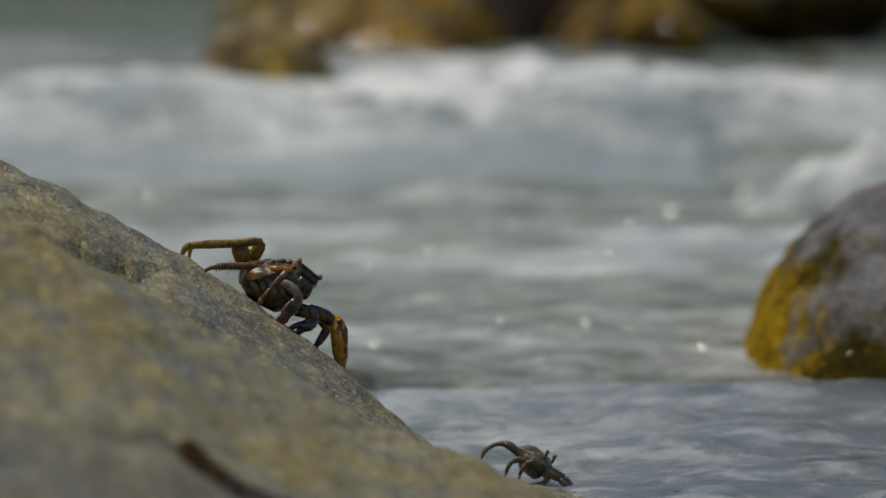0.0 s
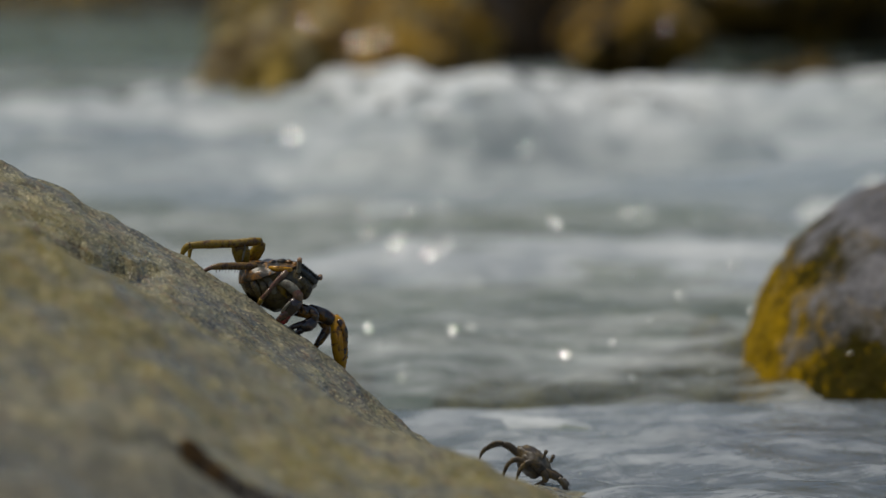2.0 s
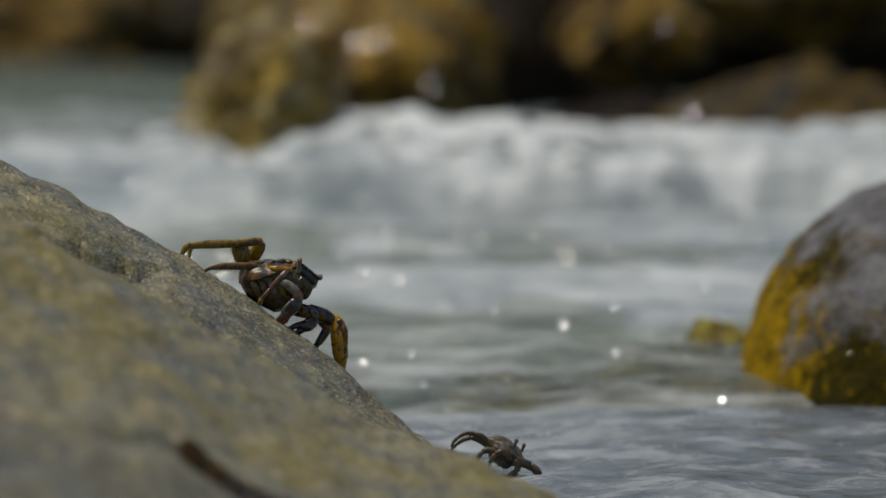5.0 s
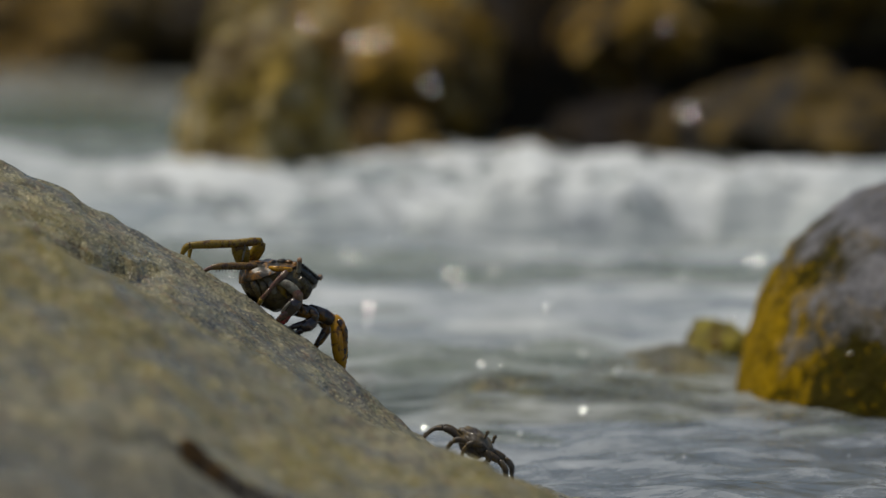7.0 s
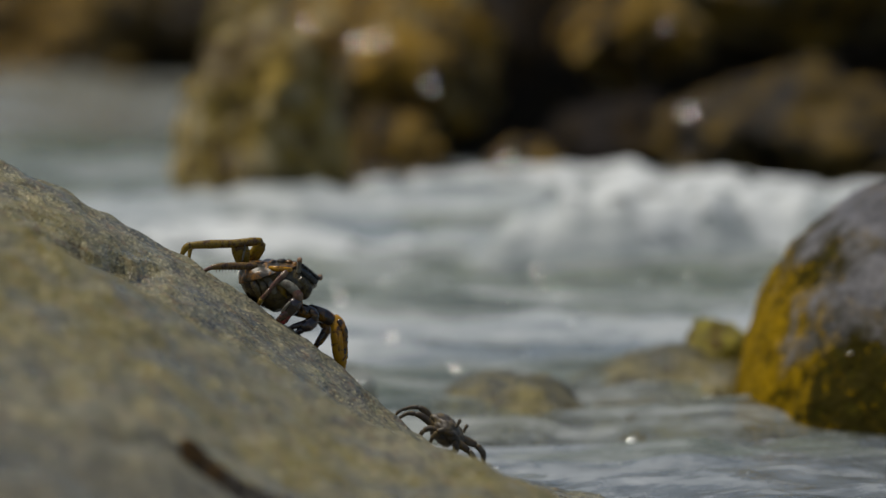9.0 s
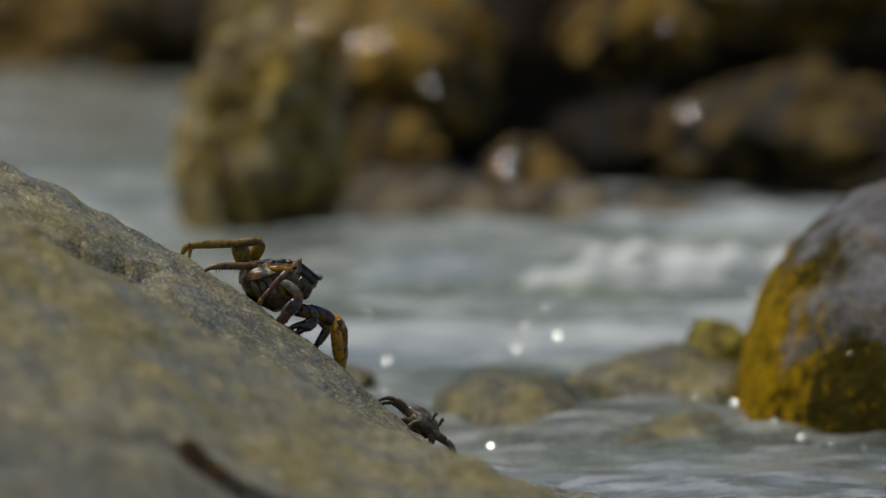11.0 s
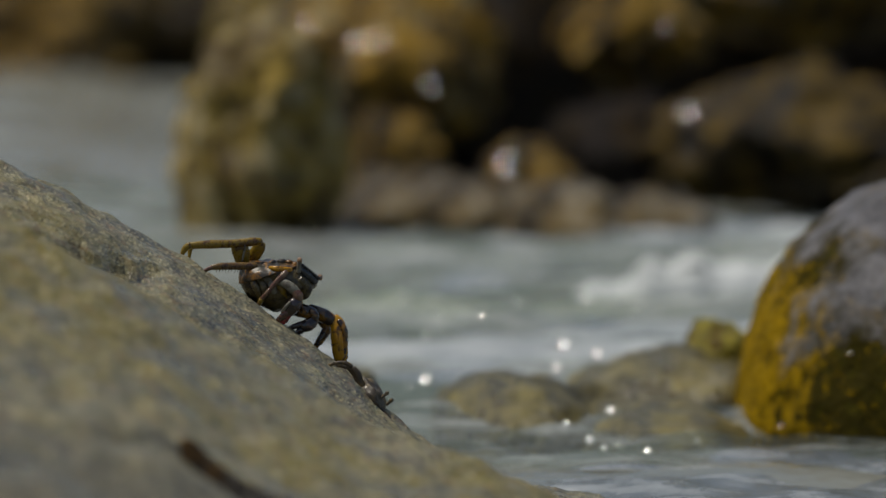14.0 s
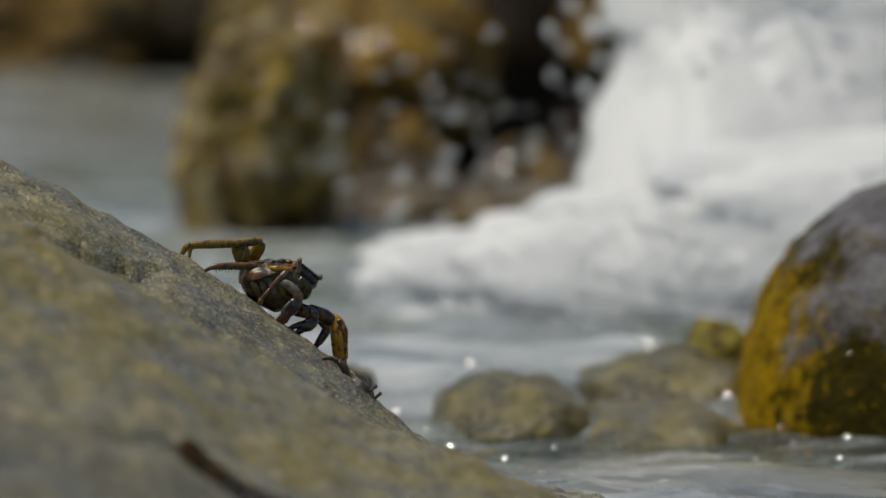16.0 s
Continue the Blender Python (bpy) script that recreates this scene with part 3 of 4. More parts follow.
# ---- crabs ----
def limb(pts, radii, squash=1.0, segs=10):
    """A tapered, jointed tube through the points; squash flattens it along y."""
    bm = bmesh.new()
    pts = [Vector(p) for p in pts]
    fine_p, fine_r = [], []
    n = len(pts)
    for i in range(n - 1):
        a, b = pts[i], pts[i + 1]
        a0, b1 = pts[max(i - 1, 0)], pts[min(i + 2, n - 1)]
        for j in range(5):
            s = j / 5
            m0, m1 = (b - a0) * 0.5, (b1 - a) * 0.5
            h = ((2 * s ** 3 - 3 * s ** 2 + 1) * a + (s ** 3 - 2 * s ** 2 + s) * m0 + (-2 * s ** 3 + 3 * s ** 2) * b + (s ** 3 - s ** 2) * m1)
            fine_p.append(h)
            fine_r.append(radii[i] * (1 - s) + radii[i + 1] * s)
    fine_p.append(pts[-1])
    fine_r.append(radii[-1])
    rings = []
    for i, (p, r) in enumerate(zip(fine_p, fine_r)):
        d = (fine_p[min(i + 1, len(fine_p) - 1)] - fine_p[max(i - 1, 0)]).normalized()
        side = d.cross(Vector((0, 1, 0)))
        side = side.normalized() if side.length > 1e-4 else Vector((1, 0, 0))
        deep = d.cross(side)
        end = 0.75 if i in (0, len(fine_p) - 1) else 1.0
        rings.append([bm.verts.new(p + end * r * (side * math.cos(a) + deep * squash * math.sin(a)))
                      for a in (2 * math.pi * q / segs for q in range(segs))])
    for u, v in zip(rings, rings[1:]):
        for q in range(segs):
            bm.faces.new((u[q], u[(q + 1) % segs], v[(q + 1) % segs], v[q]))
    bm.faces.new(rings[0])
    bm.faces.new(rings[-1])
    bmesh.ops.recalc_face_normals(bm, faces=bm.faces)
    return bm


def lump(centre, size, seed, turn=0.0, rough=0.12, detail=4, lumps=2.0, box=2.0):
    """A rounded body piece, turned about y by that many degrees."""
    bm = bmesh.new()
    bmesh.ops.create_icosphere(bm, subdivisions=detail, radius=1.0)
    m = Euler((0, radians(turn), 0)).to_matrix()
    off = Vector((seed * 2.3, seed, seed * 4.1))
    for v in bm.verts:
        c = v.co
        p = c * (1 + rough * noise.fractal(c * lumps + off, 1.0, 2.0, 3)) / (abs(c.x) ** box + abs(c.y) ** box + abs(c.z) ** box) ** (1 / box)
        v.co = m @ Vector((p.x * size[0], p.y * size[1], p.z * size[2])) + Vector(centre)
    return bm


U = 0.0003568  # one unit of the crab drawing in metres


def q(x, z, y=0.0):
    """A place on the crab, x to its front, z up, in drawing units from the middle of the body."""
    return (x * U, y * U, z * U)


def body_shell(grow, thick, seed, rough):
    """The crab's body: a wedge, high and flat on top, sloping to a narrow face, with a round belly."""
    ang = [-180, -150, -120, -95, -70, -48, -25, -3, 12, 32, 55, 78, 102, 125, 152, 180]
    rad = [70, 56, 50, 52, 48, 46, 50, 71, 70, 58, 49, 43, 43, 50, 74, 70]
    bm = bmesh.new()
    bmesh.ops.create_icosphere(bm, subdivisions=5, radius=1.0)
    off = Vector((seed, seed * 2.0, 0))
    for v in bm.verts:
        c = v.co.copy()
        flat = math.hypot(c.x, c.z)
        a = math.degrees(math.atan2(c.z, c.x))
        k = np.interp(a, ang, rad) * flat ** 0.7 * grow
        k *= 1 + rough * noise.fractal(c * 4 + off, 0.9, 2.0, 4)
        t = math.radians(a)
        v.co = Vector((k * math.cos(t) - 2, math.copysign(abs(c.y) ** 0.85, c.y) * thick, k * math.sin(t) - 2)) * U
    return bm


def crab_body(thing):
    part("belly", body_shell(0.97, 55, 3, 0.03), BELLY, thing, "olive grey-green underside")
    shield = body_shell(1.0, 64, 5, 0.05)
    cut = Vector((-0.30, 0, 0.95)).normalized()
    bmesh.ops.bisect_plane(shield, geom=shield.verts[:] + shield.edges[:] + shield.faces[:], plane_co=Vector(q(-6, 20)), plane_no=cut, clear_inner=True)
    bmesh.ops.holes_fill(shield, edges=[e for e in shield.edges if e.is_boundary])
    bmesh.ops.recalc_face_normals(shield, faces=shield.faces)
    body = part("carapace", shield, BACK, thing, "dark mottled carapace with orange-brown marks")
    for i in range(9):
        u = i / 8
        part("front_spine", limb([q(38 + 28 * u, 33 - 26 * u, -42 + 14 * u), q(45 + 29 * u, 36 - 24 * u, -48 + 14 * u)], [4.5 * U, 1.2 * U], segs=6), FRONT, body)
    for x, z, r in ((-62, 36, 5), (-52, 33, 4), (-40, 37, 5), (-27, 39, 4), (-12, 41, 5), (4, 42, 6), (17, 42, 5), (27, 38, 5)):
        part("tubercle", lump(q(x, z - 3, -26), (r * 1.5 * U, r * 1.6 * U, r * U), 60 + x, -8, 0.3, 2), BACK, body)
    part("front_margin", limb([q(34, 31, -42), q(50, 17, -38), q(67, 1, -30)], [6 * U, 8 * U, 5 * U], 0.7), FRONT, body, "blue-black toothed front margin")
    part("mouth_plate", limb([q(34, 10, -46), q(46, -8, -40), q(40, -26, -34)], [11 * U, 14 * U, 7 * U], 0.5), BELLY, thing, "grey mouth plate")
    part("side_mark", limb([q(-18, 31, -50), q(-2, 29, -57), q(24, 27, -52)], [3 * U, 5 * U, 4 * U], 0.5), LEG_YELLOW, thing, "orange-yellow marked flank")
    part("side_plate", limb([q(-22, 6, -46), q(-6, 14, -54), q(8, 22, -57)], [9 * U, 8 * U, 5 * U], 0.4), BELLY, thing, "olive-grey flank plate")
    part("flank_groove", limb([q(-46, 28, -36), q(-34, 6, -44), q(-22, -10, -46)], [4 * U, 5 * U, 2 * U], 0.4), BELLY, thing, "dark groove along the flank")
    for x, mat in ((-46, BELLY), (-31, BELLY), (-16, PALE), (-1, LEG_OLIVE), (14, BELLY)):
        part("leg_base", limb([q(x - 2, 16, -46), q(x + 5, -4, -55), q(x + 15, -26, -46)], [4 * U, 7 * U, 4 * U], 0.5), mat, thing, "ridged leg base on the flank")
    for base, top in ((q(35, 20, -44), q(37, 43, -46)), (q(62, 4, 10), q(72, 9, 8))):
        stalk = part("eyestalk", limb([base, tuple(0.5 * (a + b) for a, b in zip(base, top)), top], [4 * U, 4.5 * U, 4.5 * U], segs=8), PALE, thing, "pale grey eyestalk")
        part("eye", lump(top, (5 * U, 5 * U, 6 * U), 2, 0, 0.02, 2), EYE_TAN, stalk, "tan rounded eye")


def leg(thing, name, label, pieces):
    """A jointed limb; the first piece is the part, the others are pieces of it. pieces: name, points, radii, squash, material."""
    first = None
    for nm, pts, radii, squash, mat in pieces:
        ob = part(nm if first else name, limb([q(*p) for p in pts], [r * U for r in radii], squash), mat, first or thing, "" if first else label)
        first = first or ob
    return first


def build_crab():
    thing = tagged(new("crab"), "olive and yellow shore crab clinging to the granite slope", "crab")
    crab_body(thing)
    leg(thing, "rear_leg", "olive rear walking leg, folded high", [
        ("merus", [(-62, 30, -20), (-66, 46, -24), (-68, 62, -27), (-64, 74, -28)], [9, 14, 17, 9], 0.3, LEG_OLIVE),
        ("ridge", [(-67, 34, -29), (-63, 52, -33), (-60, 70, -34)], [1.6, 2, 1.6], 0.8, PALE),
        ("propodus", [(-30, 76, -26), (-50, 75, -30), (-80, 72, -32), (-120, 71, -34), (-160, 69, -38)], [6, 8, 7.5, 8, 6], 0.6, LEG_OLIVE),
        ("dactyl", [(-156, 71, -38), (-167, 63, -38), (-175, 44, -38)], [6.5, 6, 2], 0.7, LEG_OLIVE)])
    leg(thing, "rear_leg", "olive rear walking leg, folded high", [
        ("merus", [(-52, 36, 6), (-44, 50, 2), (-35, 64, -2), (-29, 73, -4)], [8, 12, 11, 5], 0.35, LEG_OLIVE),
        ("propodus", [(-30, 72, 14), (-80, 69, 20), (-152, 66, 30)], [5, 6, 5], 0.6, LEG_OLIVE),
        ("dactyl", [(-152, 67, 30), (-160, 57, 30), (-162, 40, 28)], [5, 4.5, 2], 0.7, LEG_OLIVE)])
    b = leg(thing, "rear_leg", "brown rear walking leg with bristles", [
        ("merus", [(-38, 33, -44), (-66, 33, -46), (-92, 33, -48)], [6, 7, 6.5], 0.6, LEG_BROWN),
        ("propodus", [(-88, 33, -48), (-104, 33, -50), (-120, 31, -52)], [6.5, 6.5, 4.5], 0.7, LEG_BROWN),
        ("dactyl", [(-117, 32, -52), (-130, 26, -53), (-143, 17, -54)], [4.5, 3.5, 1.2], 0.8, LEG_RED)])
    for i in range(9):
        x = -66 - 5.5 * i
        part("bristle", limb([q(x, 28, -50), q(x - 1.5, 23 - i % 3, -50)], [0.8 * U, 0.35 * U], segs=4), LEG_DARK, b)
    leg(thing, "middle_leg", "thin reddish walking leg", [
        ("merus", [(15, 25, -60), (8, 18, -64), (-6, 4, -67), (-16, -8, -68)], [4.5, 5.5, 4.5, 3.5], 0.6, LEG_RED),
        ("propodus", [(-14, -6, -68), (-24, -17, -68), (-31, -25, -66)], [4.2, 3.6, 3.6], 0.7, LEG_RED),
        ("dactyl", [(-30, -24, -66), (-34, -32, -64), (-39, -44, -62)], [5, 4, 1.3], 0.8, LEG_OLIVE)])
    leg(thing, "claw_arm", "pale grey claw arm with a dark red-tipped claw", [
        ("merus", [(-4, 6, -57), (10, 4, -64), (24, -5, -67), (34, -16, -66)], [5, 8, 9, 8], 0.7, PALE),
        ("carpus", [(26, -8, -68), (34, -18, -68), (34, -28, -68)], [6, 10, 8], 0.7, LEG_RED),
        ("palm", [(36, -20, -66), (28, -34, -69), (14, -49, -69)], [8, 13.5, 10], 0.6, CLAW_DARK),
        ("stripe", [(22, -28, -77), (12, -38, -77), (5, -48, -75)], [2.5, 3.2, 1.5], 0.6, PALE),
        ("finger", [(16, -46, -70), (6, -56, -71), (-5, -64, -69)], [8, 6.5, 2.5], 0.6, CLAW_DARK),
        ("finger", [(18, -50, -66), (9, -63, -67), (-1, -69, -67)], [7, 6, 2.2], 0.6, CLAW_RED)])
    leg(thing, "claw_arm", "yellow and black claw arm with a dark claw", [
        ("merus", [(22, -44, -20), (34, -46, -28), (50, -50, -32), (66, -54, -32)], [12, 13, 12, 9], 0.7, LEG_DARK),
        ("carpus", [(54, -46, -38), (64, -56, -38), (62, -66, -38)], [5, 8, 7], 0.7, LEG_DARK),
        ("palm", [(64, -64, -36), (52, -72, -42), (38, -76, -44)], [9, 12, 9], 0.6, CLAW_DARK),
        ("finger", [(40, -71, -44), (26, -75, -46), (13, -79, -46)], [6.5, 5, 1.2], 0.6, CLAW_DARK),
        ("finger", [(42, -80, -44), (30, -87, -44), (18, -90, -44)], [6.5, 5, 1.2], 0.6, CLAW_DARK)])
    leg(thing, "front_leg", "glossy yellow and black front walking leg", [
        ("merus", [(50, -48, 0), (66, -54, -6), (82, -60, -10), (97, -68, -12)], [11, 13, 13, 10], 0.6, LEG_DARK),
        ("propodus", [(93, -62, -10), (103, -74, -12), (106, -98, -14), (108, -122, -14), (110, -138, -14)], [10, 14, 15, 14, 12], 0.45, LEG_YELLOW),
        ("ridge", [(104, -66, -14), (115, -82, -17), (117, -108, -17), (114, -134, -16)], [6, 6, 5, 3], 0.7, LEG_DARK),
        ("dactyl", [(109, -130, -14), (110, -142, -14), (111, -156, -13)], [11, 10, 5], 0.5, LEG_YELLOW)])
    leg(thing, "front_leg", "dark brown front walking leg, half hidden", [
        ("merus", [(62, -56, 26), (76, -70, 28), (86, -86, 28)], [10, 10, 9], 0.6, LEG_DARK),
        ("propodus", [(86, -82, 26), (78, -96, 24), (68, -111, 22)], [9, 8, 6.5], 0.6, LEG_DARK),
        ("dactyl", [(69, -108, 22), (64, -117, 22), (64, -125, 22)], [6, 5, 1.5], 0.7, LEG_DARK)])
    thing.matrix_basis = pose(-0.1039, 4.015, 0.1306)
    return thing


def build_small_crab():
    thing = tagged(new("small_crab"), "small dark brown shore crab walking up the wet rock edge", "crab")
    part("carapace", lump(q(2, 4), (38 * U, 36 * U, 20 * U), 9, 30, 0.2), SMALL_BACK, thing, "dark mottled carapace")
    part("belly", lump(q(-4, -6), (30 * U, 30 * U, 19 * U), 8, 34, 0.16), SMALL_BACK, thing, "grey-green underside")
    for x, z, y in ((18, 14, -22), (34, 4, 14)):
        stalk = part("eyestalk", limb([q(x, z, y), q(x + 1, z + 6, y), q(x + 3, z + 12, y)], [3 * U, 3 * U, 3 * U], segs=6), SMALL_LEG, thing)
        part("eye", lump(q(x + 3, z + 13, y), (4 * U, 4 * U, 4.5 * U), 3, 0, 0.02, 2), SMALL_LEG, stalk, "reddish eye")
    legs = []
    for y, r in ((-20, 1.0), (16, 0.85)):
        legs.append(leg(thing, "rear_leg", "dark brown rear walking leg", [
            ("merus", [(-22, 6, y), (-46, 22, y), (-62, 26, y)], [6, 7, 5], 0.5, SMALL_LEG),
            ("propodus", [(-62, 26, y), (-78, 24 * r, y), (-92, 12 * r, y)], [5, 4, 3], 0.6, SMALL_LEG),
            ("dactyl", [(-92, 12 * r, y), (-98, 2, y), (-100, -10, y)], [4, 3, 1.2], 0.7, SMALL_LEG)]))
    for x, y in ((-34, -30), (-8, -36)):
        legs.append(leg(thing, "middle_leg", "thin dark walking leg", [
            ("merus", [(x + 24, 0, y), (x + 4, 4, y), (x - 8, -2, y)], [6, 6, 5], 0.6, SMALL_LEG),
            ("propodus", [(x - 8, -2, y), (x - 14, -14, y), (x - 16, -26, y)], [4.5, 4, 3], 0.6, SMALL_LEG),
            ("dactyl", [(x - 16, -26, y), (x - 17, -34, y), (x - 20, -42, y)], [3, 2, 1], 0.7, SMALL_LEG)]))
    for y, dx in ((-24, 0), (14, 10)):
        legs.append(leg(thing, "front_leg", "olive-brown front walking leg", [
            ("merus", [(16, -8, y), (34 + dx, -14, y), (52 + dx, -20, y)], [8, 8, 6], 0.6, SMALL_LEG),
            ("propodus", [(52 + dx, -20, y), (66 + dx, -32, y), (70 + dx, -50, y)], [6, 6, 4], 0.6, SMALL_LEG),
            ("dactyl", [(70 + dx, -50, y), (74 + dx, -64, y), (80 + dx, -80, y)], [4, 3, 1.2], 0.7, SMALL_LEG)]))
    for y in (-34,):
        legs.append(leg(thing, "claw_arm", "dark claw arm held under the body", [
            ("merus", [(20, -10, y), (28, -20, y), (26, -30, y)], [6, 7, 5], 0.6, SMALL_LEG),
            ("palm", [(26, -30, y), (18, -38, y), (10, -42, y)], [6, 7, 5], 0.6, SMALL_LEG),
            ("finger", [(10, -42, y), (2, -46, y), (-4, -50, y)], [4, 3, 1], 0.6, SMALL_LEG)]))
    thing.scale = (0.95, 0.95, 0.95)
    return thing, legs


# ---- spray ----
def sparkles(sea, seed, count, x, y, wide):
    """Glossy domes added on a piece of sea, within x and y of its own space, turned so that the sun sparkles into the
    camera.
    """
    rng = random.Random(seed)
    tree = BVHTree.FromPolygons([v.co for v in sea.data.vertices], [p.vertices for p in sea.data.polygons])
    half = (sun_from + Vector((0, -1, 0.08)).normalized()).normalized()
    bm = bmesh.new()
    bmesh.ops.create_icosphere(bm, subdivisions=3, radius=1.0)
    for v in bm.verts:
        v.co.z *= 0.1
    first = part("sparkle_dome", bm, SPARKLE, sea, "glossy dome added to sparkle at the camera")
    for i in range(count):
        top = tree.ray_cast(Vector((rng.uniform(*x), rng.uniform(*y), 1.0)), Vector((0, 0, -1)))[0]
        w = wide * (0.45 + 0.8 * rng.random() ** 2)
        n = (half + Vector((rng.uniform(-1, 1), rng.uniform(-1, 1), rng.uniform(-1, 1))) * 0.03).normalized()
        ob = first if i == 0 else new("sparkle_dome", first.data)
        ob.parent = sea
        ob.matrix_basis = Matrix.Translation(top + Vector((0, 0, w * 0.5))) @ n.to_track_quat("Z", "Y").to_matrix().to_4x4() @ Matrix.Scale(w, 4)
        tagged(ob, "glossy dome added to sparkle at the camera")


def spray_cloud(name, seed, count, size, small, big, label, rim=0.25, slope=0.0, clots=0):
    """A burst thrown up by a wave, one rigid piece: a bank of torn white water leaning back, and drops loose round it; slope: how much higher it stands to the right."""
    rng = np.random.default_rng(seed)
    bm = bmesh.new()
    bmesh.ops.create_icosphere(bm, subdivisions=1, radius=1.0)
    ball = np.array([v.co[:] for v in bm.verts])
    tris = np.array([[v.index for v in f.verts] for f in bm.faces])
    bm.free()
    off = Vector((seed * 1.7, seed * 0.3, 0))
    d = rng.standard_normal((count, 3))
    d /= np.linalg.norm(d, axis=1)[:, None]
    lobes = np.array([1 + 0.22 * noise.noise(Vector(v) * 2.1 + off) + 0.16 * noise.noise(Vector(v) * 5.0 + off) for v in d])
    far = (rng.random(count) ** 0.4 * (1 - rim * 0.5) + rim * rng.random(count) ** 3 * 2.0) * lobes
    c = d * far[:, None] * np.array(size)
    c[:, 2] += slope * c[:, 0]
    r = (small + (big - small) * rng.random(count) ** 4)[:, None, None]
    pull = np.ones((count, 1, 3))
    pull[:, 0, 2] = 1 + 0.8 * rng.random(count)
    verts = (c[:, None, :] + ball[None] * r * pull).reshape(-1, 3)
    faces = (tris[None] + (np.arange(count) * len(ball))[:, None, None]).reshape(-1, 3)
    verts, faces = verts.tolist(), faces.tolist()
    bm = bmesh.new()
    bmesh.ops.create_icosphere(bm, subdivisions=4, radius=1.0)
    clot = [v.co.copy() for v in bm.verts]
    clot_faces = [[v.index for v in f.verts] for f in bm.faces]
    bm.free()
    for i in range(clots):
        p = Vector((*rng.uniform(-1, 1, 2), rng.uniform(-1, 1)))
        p = p.normalized() * p.length ** 0.8 * 0.62 if p.length > 1 else p * 0.62
        at = Vector((p.x * size[0], p.z * size[2] * 0.9 + p.y * 0.02, p.z * size[2] + slope * p.x * size[0]))
        wide, deep = size[0] * rng.uniform(0.40, 0.62), max(size[2], 0.09) * rng.uniform(0.45, 0.70)
        o = off + Vector((i * 2.1, 0, i))
        lean = Euler((radians(rng.uniform(42, 50)), radians(rng.uniform(-6, 6)), 0)).to_matrix()
        base = len(verts)
        for v in clot:
            k = 1 + 0.20 * noise.fractal(v * 1.6 + o, 1.0, 2.0, 5)
            verts.append(tuple(at + lean @ Vector((v.x * wide * k, v.y * deep * k, v.z * deep * 0.22 * k))))
        faces.extend([base + j for j in f] for f in clot_faces)
    return tagged(new(name, mesh_of(name, verts, faces, SPRAY)), label, "spray", kind="stuff")


build_ground()
build_far_sea()
build_crab_rock()
build_rocks()
crab = build_crab()
small_crab, small_legs = build_small_crab()

surge_a = surge("surge_water", 21, -2.4, 2.4, -0.05, 7.5, 0.007, 0.0042, SEA_MAIN, "grey-green churned sea water surging between the rocks")
surge_b = surge("surge_water", 31, -2.4, 2.4, 0.75, 6.5, 0.009, 0.0046, SEA_FOAMY, "frothy white-streaked sea water surging between the rocks")
near_water = surge("near_water", 41, -0.9, 1.2, -0.75, 0.75, 0.003, 0.003, SEA_NEAR, "smooth blue-grey water at the foot of the granite slope",
                   hump=lambda x, y: 0.0 * x - 0.5 * np.clip(y - 0.42, 0, 1) ** 1.2, step=0.006)
wave_far = wave_crest("wave_crest", 61, 2.2, 1.0, 0.07, SEA_WAVE, "white breaking wave crest rolling past the far rocks", lumpy=0.06)
wave_mid = wave_crest("wave_crest", 64, 1.3, 0.9, 0.115, SEA_WAVE, "white breaking wave crest rolling between the rocks", lean=0.12, steep=0.2, lumpy=0.07)
wave_hump = wave_crest("wave_crest", 83, 0.70, 0.75, 0.085, SEA_WAVE, "steep foaming wave hump rearing up between the rocks", lean=-0.5, steep=0.34, bend=0.12, lumpy=0.07, caps=(("foam_cap", 0.98),), ends=2.5)
wave_left = wave_crest("wave_crest", 67, 1.2, 0.8, 0.06, SEA_WAVE, "low grey wave in the channel")
foam_patch = wave_crest("foam_patch", 71, 0.27, 0.56, 0.024, FOAM_SOFT, "white foam patch sliding down the near water", step=0.005, caps=(), ends=1.8, bend=0.05)
spray_back = spray_cloud("splash_spray", 5, 6000, (0.22, 0.14, 0.30), 0.0014, 0.0065, "white splash of a wave bursting behind the mossy boulder", clots=34)
spray_low = spray_cloud("splash_spray", 6, 5000, (0.37, 0.22, 0.050), 0.0014, 0.005, "low white spray of a wave running over the water", slope=0.2, clots=30)
spray_drops = spray_cloud("spray_drops", 7, 130, (0.24, 0.1, 0.13), 0.002, 0.0065, "loose water drops thrown ahead of the splash", rim=0.6)

sparkles(surge_a, 2, 270, (-0.7, 0.95), (0.25, 1.7), 0.0031)
sparkles(surge_b, 3, 160, (-1.2, 1.2), (0.8, 2.3), 0.0040)
sparkles(surge_a, 9, 36, (0.2, 0.62), (0.42, 0.75), 0.0012)
sparkles(near_water, 12, 18, (0.0, 0.3), (0.04, 0.36), 0.0012)
sparkles(wave_mid, 4, 24, (-0.6, 0.2), (-0.2, 0.1), 0.0045)
sparkles(wave_hump, 5, 12, (-0.25, 0.25), (-0.2, 0.1), 0.0045)


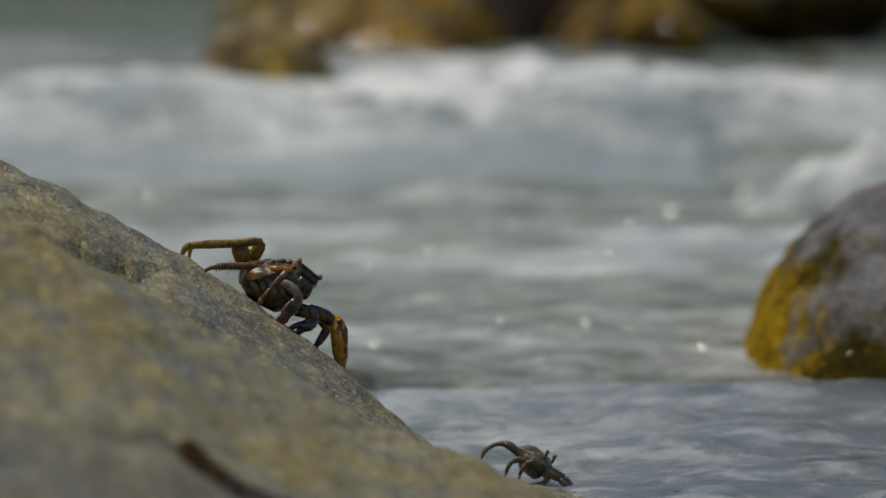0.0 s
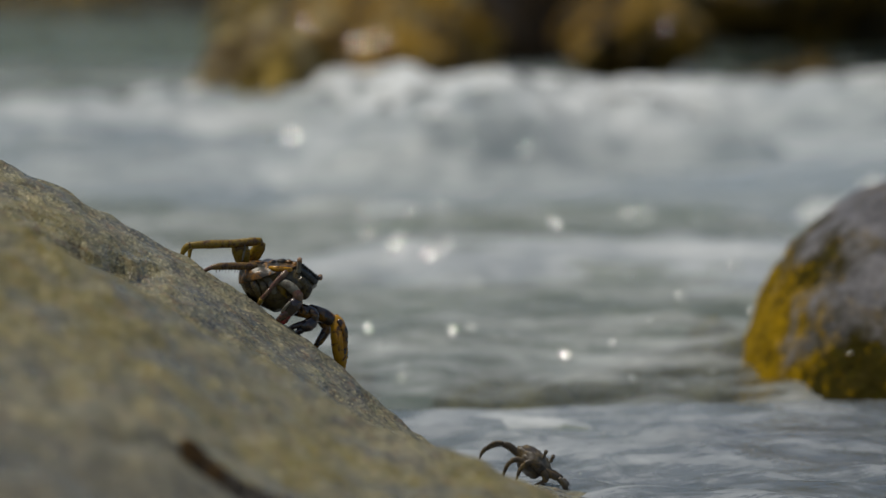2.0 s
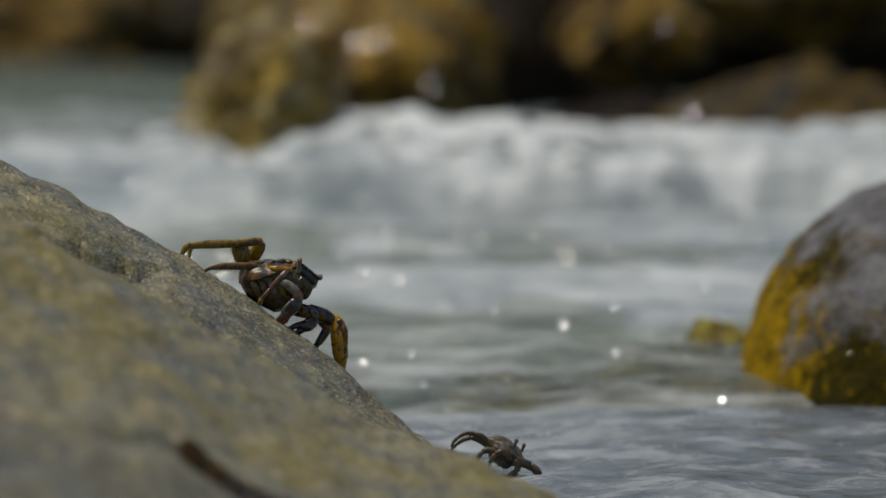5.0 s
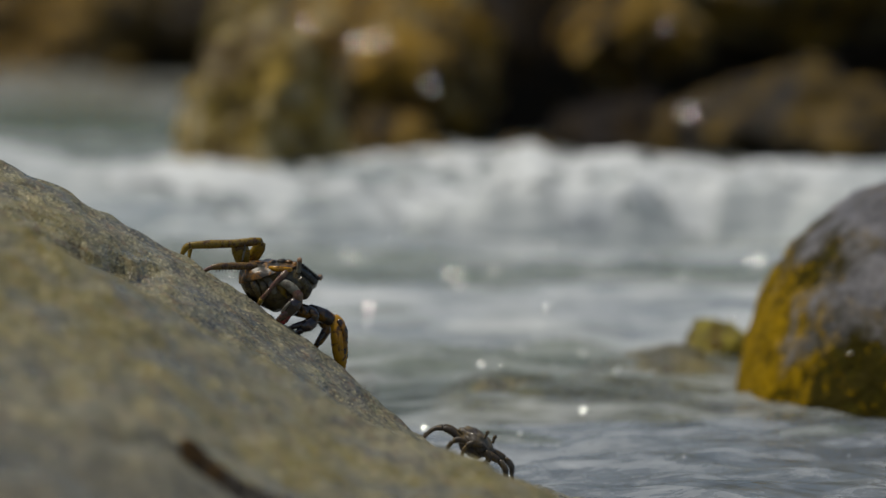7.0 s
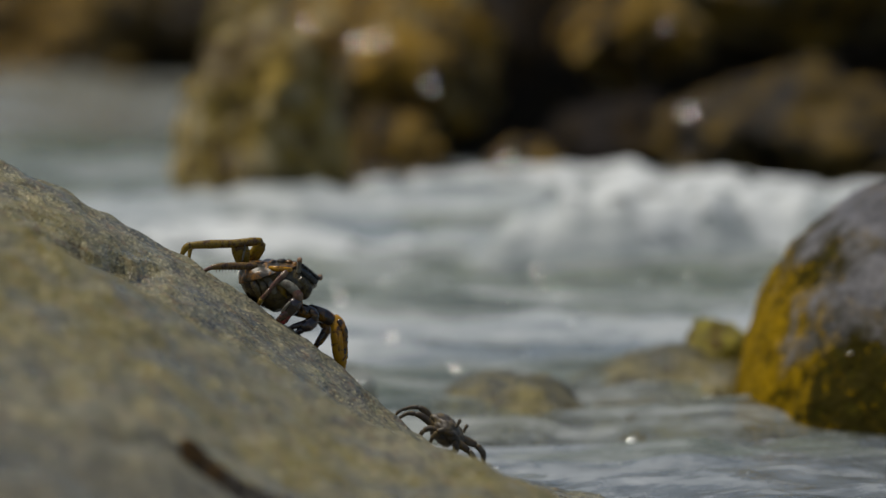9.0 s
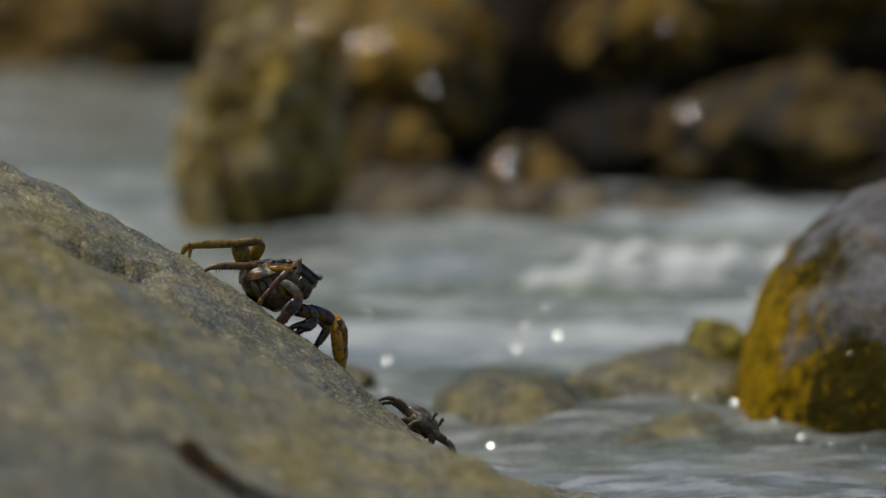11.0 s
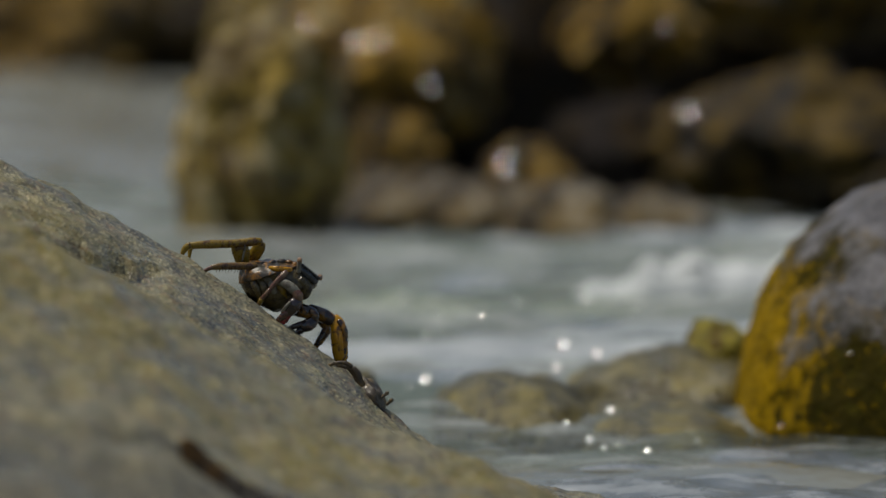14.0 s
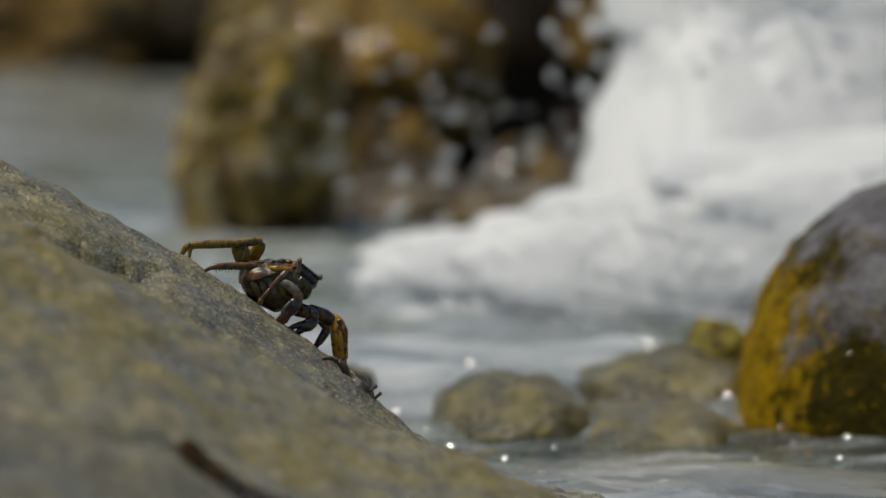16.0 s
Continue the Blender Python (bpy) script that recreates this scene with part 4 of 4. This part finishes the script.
def motions():
    # the level of the sea: rise at the near edge and tilt of the surge
    level = [(0.0, -0.006, 2.8), (1.5, -0.006, 2.45), (3.5, -0.006, 1.9), (5.2, -0.004, 1.4), (7.0, -0.007, 1.0), (9.0, -0.016, 0.85),
             (11.3, -0.018, 0.55), (13.0, -0.018, 0.4), (14.5, -0.018, 0.32), (16.0, -0.024, 0.5)]
    walk(surge_a, [(t, pose(-0.05 * t + 0.4, 4.1, z + 0.002, a, 0, 0)) for t, z, a in level])
    walk(surge_b, [(t, pose(0.5 * math.sin(0.35 * t + 0.4), 4.1 - 0.02 * t, z - 0.008 + 0.004 * math.sin(1.3 * t), a, 0, 0)) for t, z, a in level])
    walk(near_water, [(t, pose(0.03 * math.sin(0.8 * t), 4.0, z, a, 0, 0)) for t, z, a in
                      [(0, -0.010, 5.4), (1.5, -0.008, 3.6), (3.5, -0.006, 2.4), (5.2, 0.0, 1.6), (7, -0.006, 1.3), (9, -0.015, 0.6), (11.3, -0.018, 0.3), (13, -0.018, 0.2), (16, -0.024, 0.0)]])
    walk(wave_far, [(0, pose(0.3, 6.3, 0.11)), (1.5, pose(0.2, 6.2, 0.112, 0, -1.2)), (3.5, pose(0.15, 6.1, 0.088, 0, -1.8)), (5.2, pose(0.2, 6.2, 0.06, 0, -1)), (6.4, pose(0.3, 6.2, 0.036, 0, -1.4)), (7, pose(0.3, 6.15, 0.030, 0, -1)), (7.5, pose(0.32, 6.15, 0.034, 0, -1.2)), (8.2, pose(0.36, 6.2, 0.014, 0, -1)),
                    (9, pose(0.4, 6.2, 0.006)), (11.3, pose(0.4, 6.2, -0.06)), (16, pose(0.5, 6.2, -0.07))])
    walk(wave_mid, [(0, pose(0.80, 5.6, 0.035)), (1.5, pose(0.85, 5.6, -0.01)), (3.0, pose(0.62, 5.9, 0.0)), (4.2, pose(0.54, 5.95, 0.0)), (6.3, pose(0.47, 5.95, -0.012)), (7.2, pose(0.47, 5.9, -0.024)), (8.2, pose(0.5, 5.9, -0.034)),
                    (9.2, pose(0.55, 5.9, -0.035)), (11.3, pose(0.56, 5.75, -0.080)), (13.5, pose(0.58, 5.75, -0.086)), (14.9, pose(0.66, 5.7, -0.076)), (15.5, pose(0.60, 5.7, -0.040)), (16, pose(0.58, 5.7, -0.08))])
    walk(wave_hump, [(0, pose(0.16, 6.0, -0.04)), (1.0, pose(0.12, 6.0, 0.05)), (1.8, pose(0.10, 6.0, 0.085)), (2.5, pose(0.04, 6.0, 0.100)), (3.0, pose(-0.05, 6.0, 0.090)), (4.2, pose(-0.07, 6.0, 0.062)), (6.3, pose(-0.04, 5.98, 0.012)),
                     (7.1, pose(-0.06, 5.95, -0.008)), (8.2, pose(0.0, 5.95, -0.04)), (9.2, pose(0.02, 5.9, -0.08)), (16, pose(0.05, 5.9, -0.12))])
    walk(wave_left, [(0, pose(-0.25, 6.15, 0.122)), (0.8, pose(-0.27, 6.18, 0.11)), (2.2, pose(-0.4, 6.4, 0.04)), (4, pose(-0.45, 6.6, 0.02)), (6.3, pose(-0.45, 6.3, 0.030, 0, 2)), (7, pose(-0.45, 6.25, 0.046, 0, 4)),
                     (7.5, pose(-0.45, 6.2, 0.060, 0, 7)), (8.2, pose(-0.44, 6.15, 0.045, 0, 7)), (9, pose(-0.4, 6.0, 0.0, 0, 3)), (11.3, pose(-0.35, 5.9, -0.06)), (12.5, pose(-0.3, 5.8, -0.06)), (16, pose(-0.25, 5.6, -0.06))])
    walk(foam_patch, [(0, pose(0.0, 4.42, 0.004, 4)), (0.5, pose(0.01, 4.42, 0.034, 3.6)), (1.2, pose(0.03, 4.40, 0.031, 3)), (1.8, pose(0.05, 4.38, 0.011, 2.6)), (2.6, pose(0.06, 4.36, -0.01, 2)), (16, pose(0.08, 4.36, -0.06))])
    walk(spray_back, [(0, pose(0.95, 5.9, -0.55)), (15.2, pose(0.95, 5.9, -0.50)), (15.5, pose(0.68, 5.9, 0.02)), (15.6, pose(0.63, 5.9, 0.10)), (15.7, pose(0.565, 5.9, 0.15)),
                      (15.8, pose(0.48, 5.9, 0.22)), (15.9, pose(0.415, 5.9, 0.25)), (16, pose(0.374, 5.9, 0.27))])
    walk(spray_low, [(0, pose(0.9, 5.7, -0.30)), (14.8, pose(0.8, 5.7, -0.22)), (15.3, pose(0.72, 5.65, -0.05)), (15.5, pose(0.64, 5.62, 0.0)), (15.7, pose(0.50, 5.6, 0.03)), (15.85, pose(0.40, 5.57, 0.05)), (16, pose(0.32, 5.55, 0.058))])
    walk(spray_drops, [(0, pose(0.75, 6.0, -0.4)), (15.0, pose(0.75, 6.0, -0.2)), (15.3, pose(0.52, 6.0, 0.13)), (15.5, pose(0.36, 6.0, 0.14)), (15.7, pose(0.27, 6.0, 0.13)), (16, pose(0.08, 6.0, 0.09))])
    path = [(0, 946, 822, 10, 4.055), (2, 943, 822, 10, 4.055), (3.5, 920, 815, 10, 4.055), (4.2, 910, 810, 8, 4.055), (6.3, 856, 794, 6, 4.055), (7, 840, 788, 8, 4.055), (8, 814, 776, 10, 4.055), (9.2, 784, 764, 14, 4.06),
            (11.3, 736, 748, 17, 4.01), (12, 712, 734, 21, 3.99), (13, 678, 718, 28, 3.985), (14, 654, 706, 33, 3.98), (14.6, 645, 700, 34, 3.98), (15.2, 638, 697, 34, 3.98), (16, 633, 694, 34, 3.98)]
    walk(small_crab, [(t, pose(U / 4 * d * (x - 784), d, 0.436 - U / 4 * d * (y + 352), 0, a, 0)) for t, x, y, a, d in path])
    # its legs step in turn while it walks
    for i, part_leg in enumerate(small_legs):
        rows = []
        for n in range(41):
            t = n * 0.4
            stride = 7.0 * min(max((t - 1.5) / 1.5, 0), 1) * min(max((15.6 - t) / 1.0, 0), 1)
            rows.append((t, pose(0, 0, 0, 0, stride * math.sin(4.1 * t + 2.4 * i), 0)))
        walk(part_leg, rows)


motions()
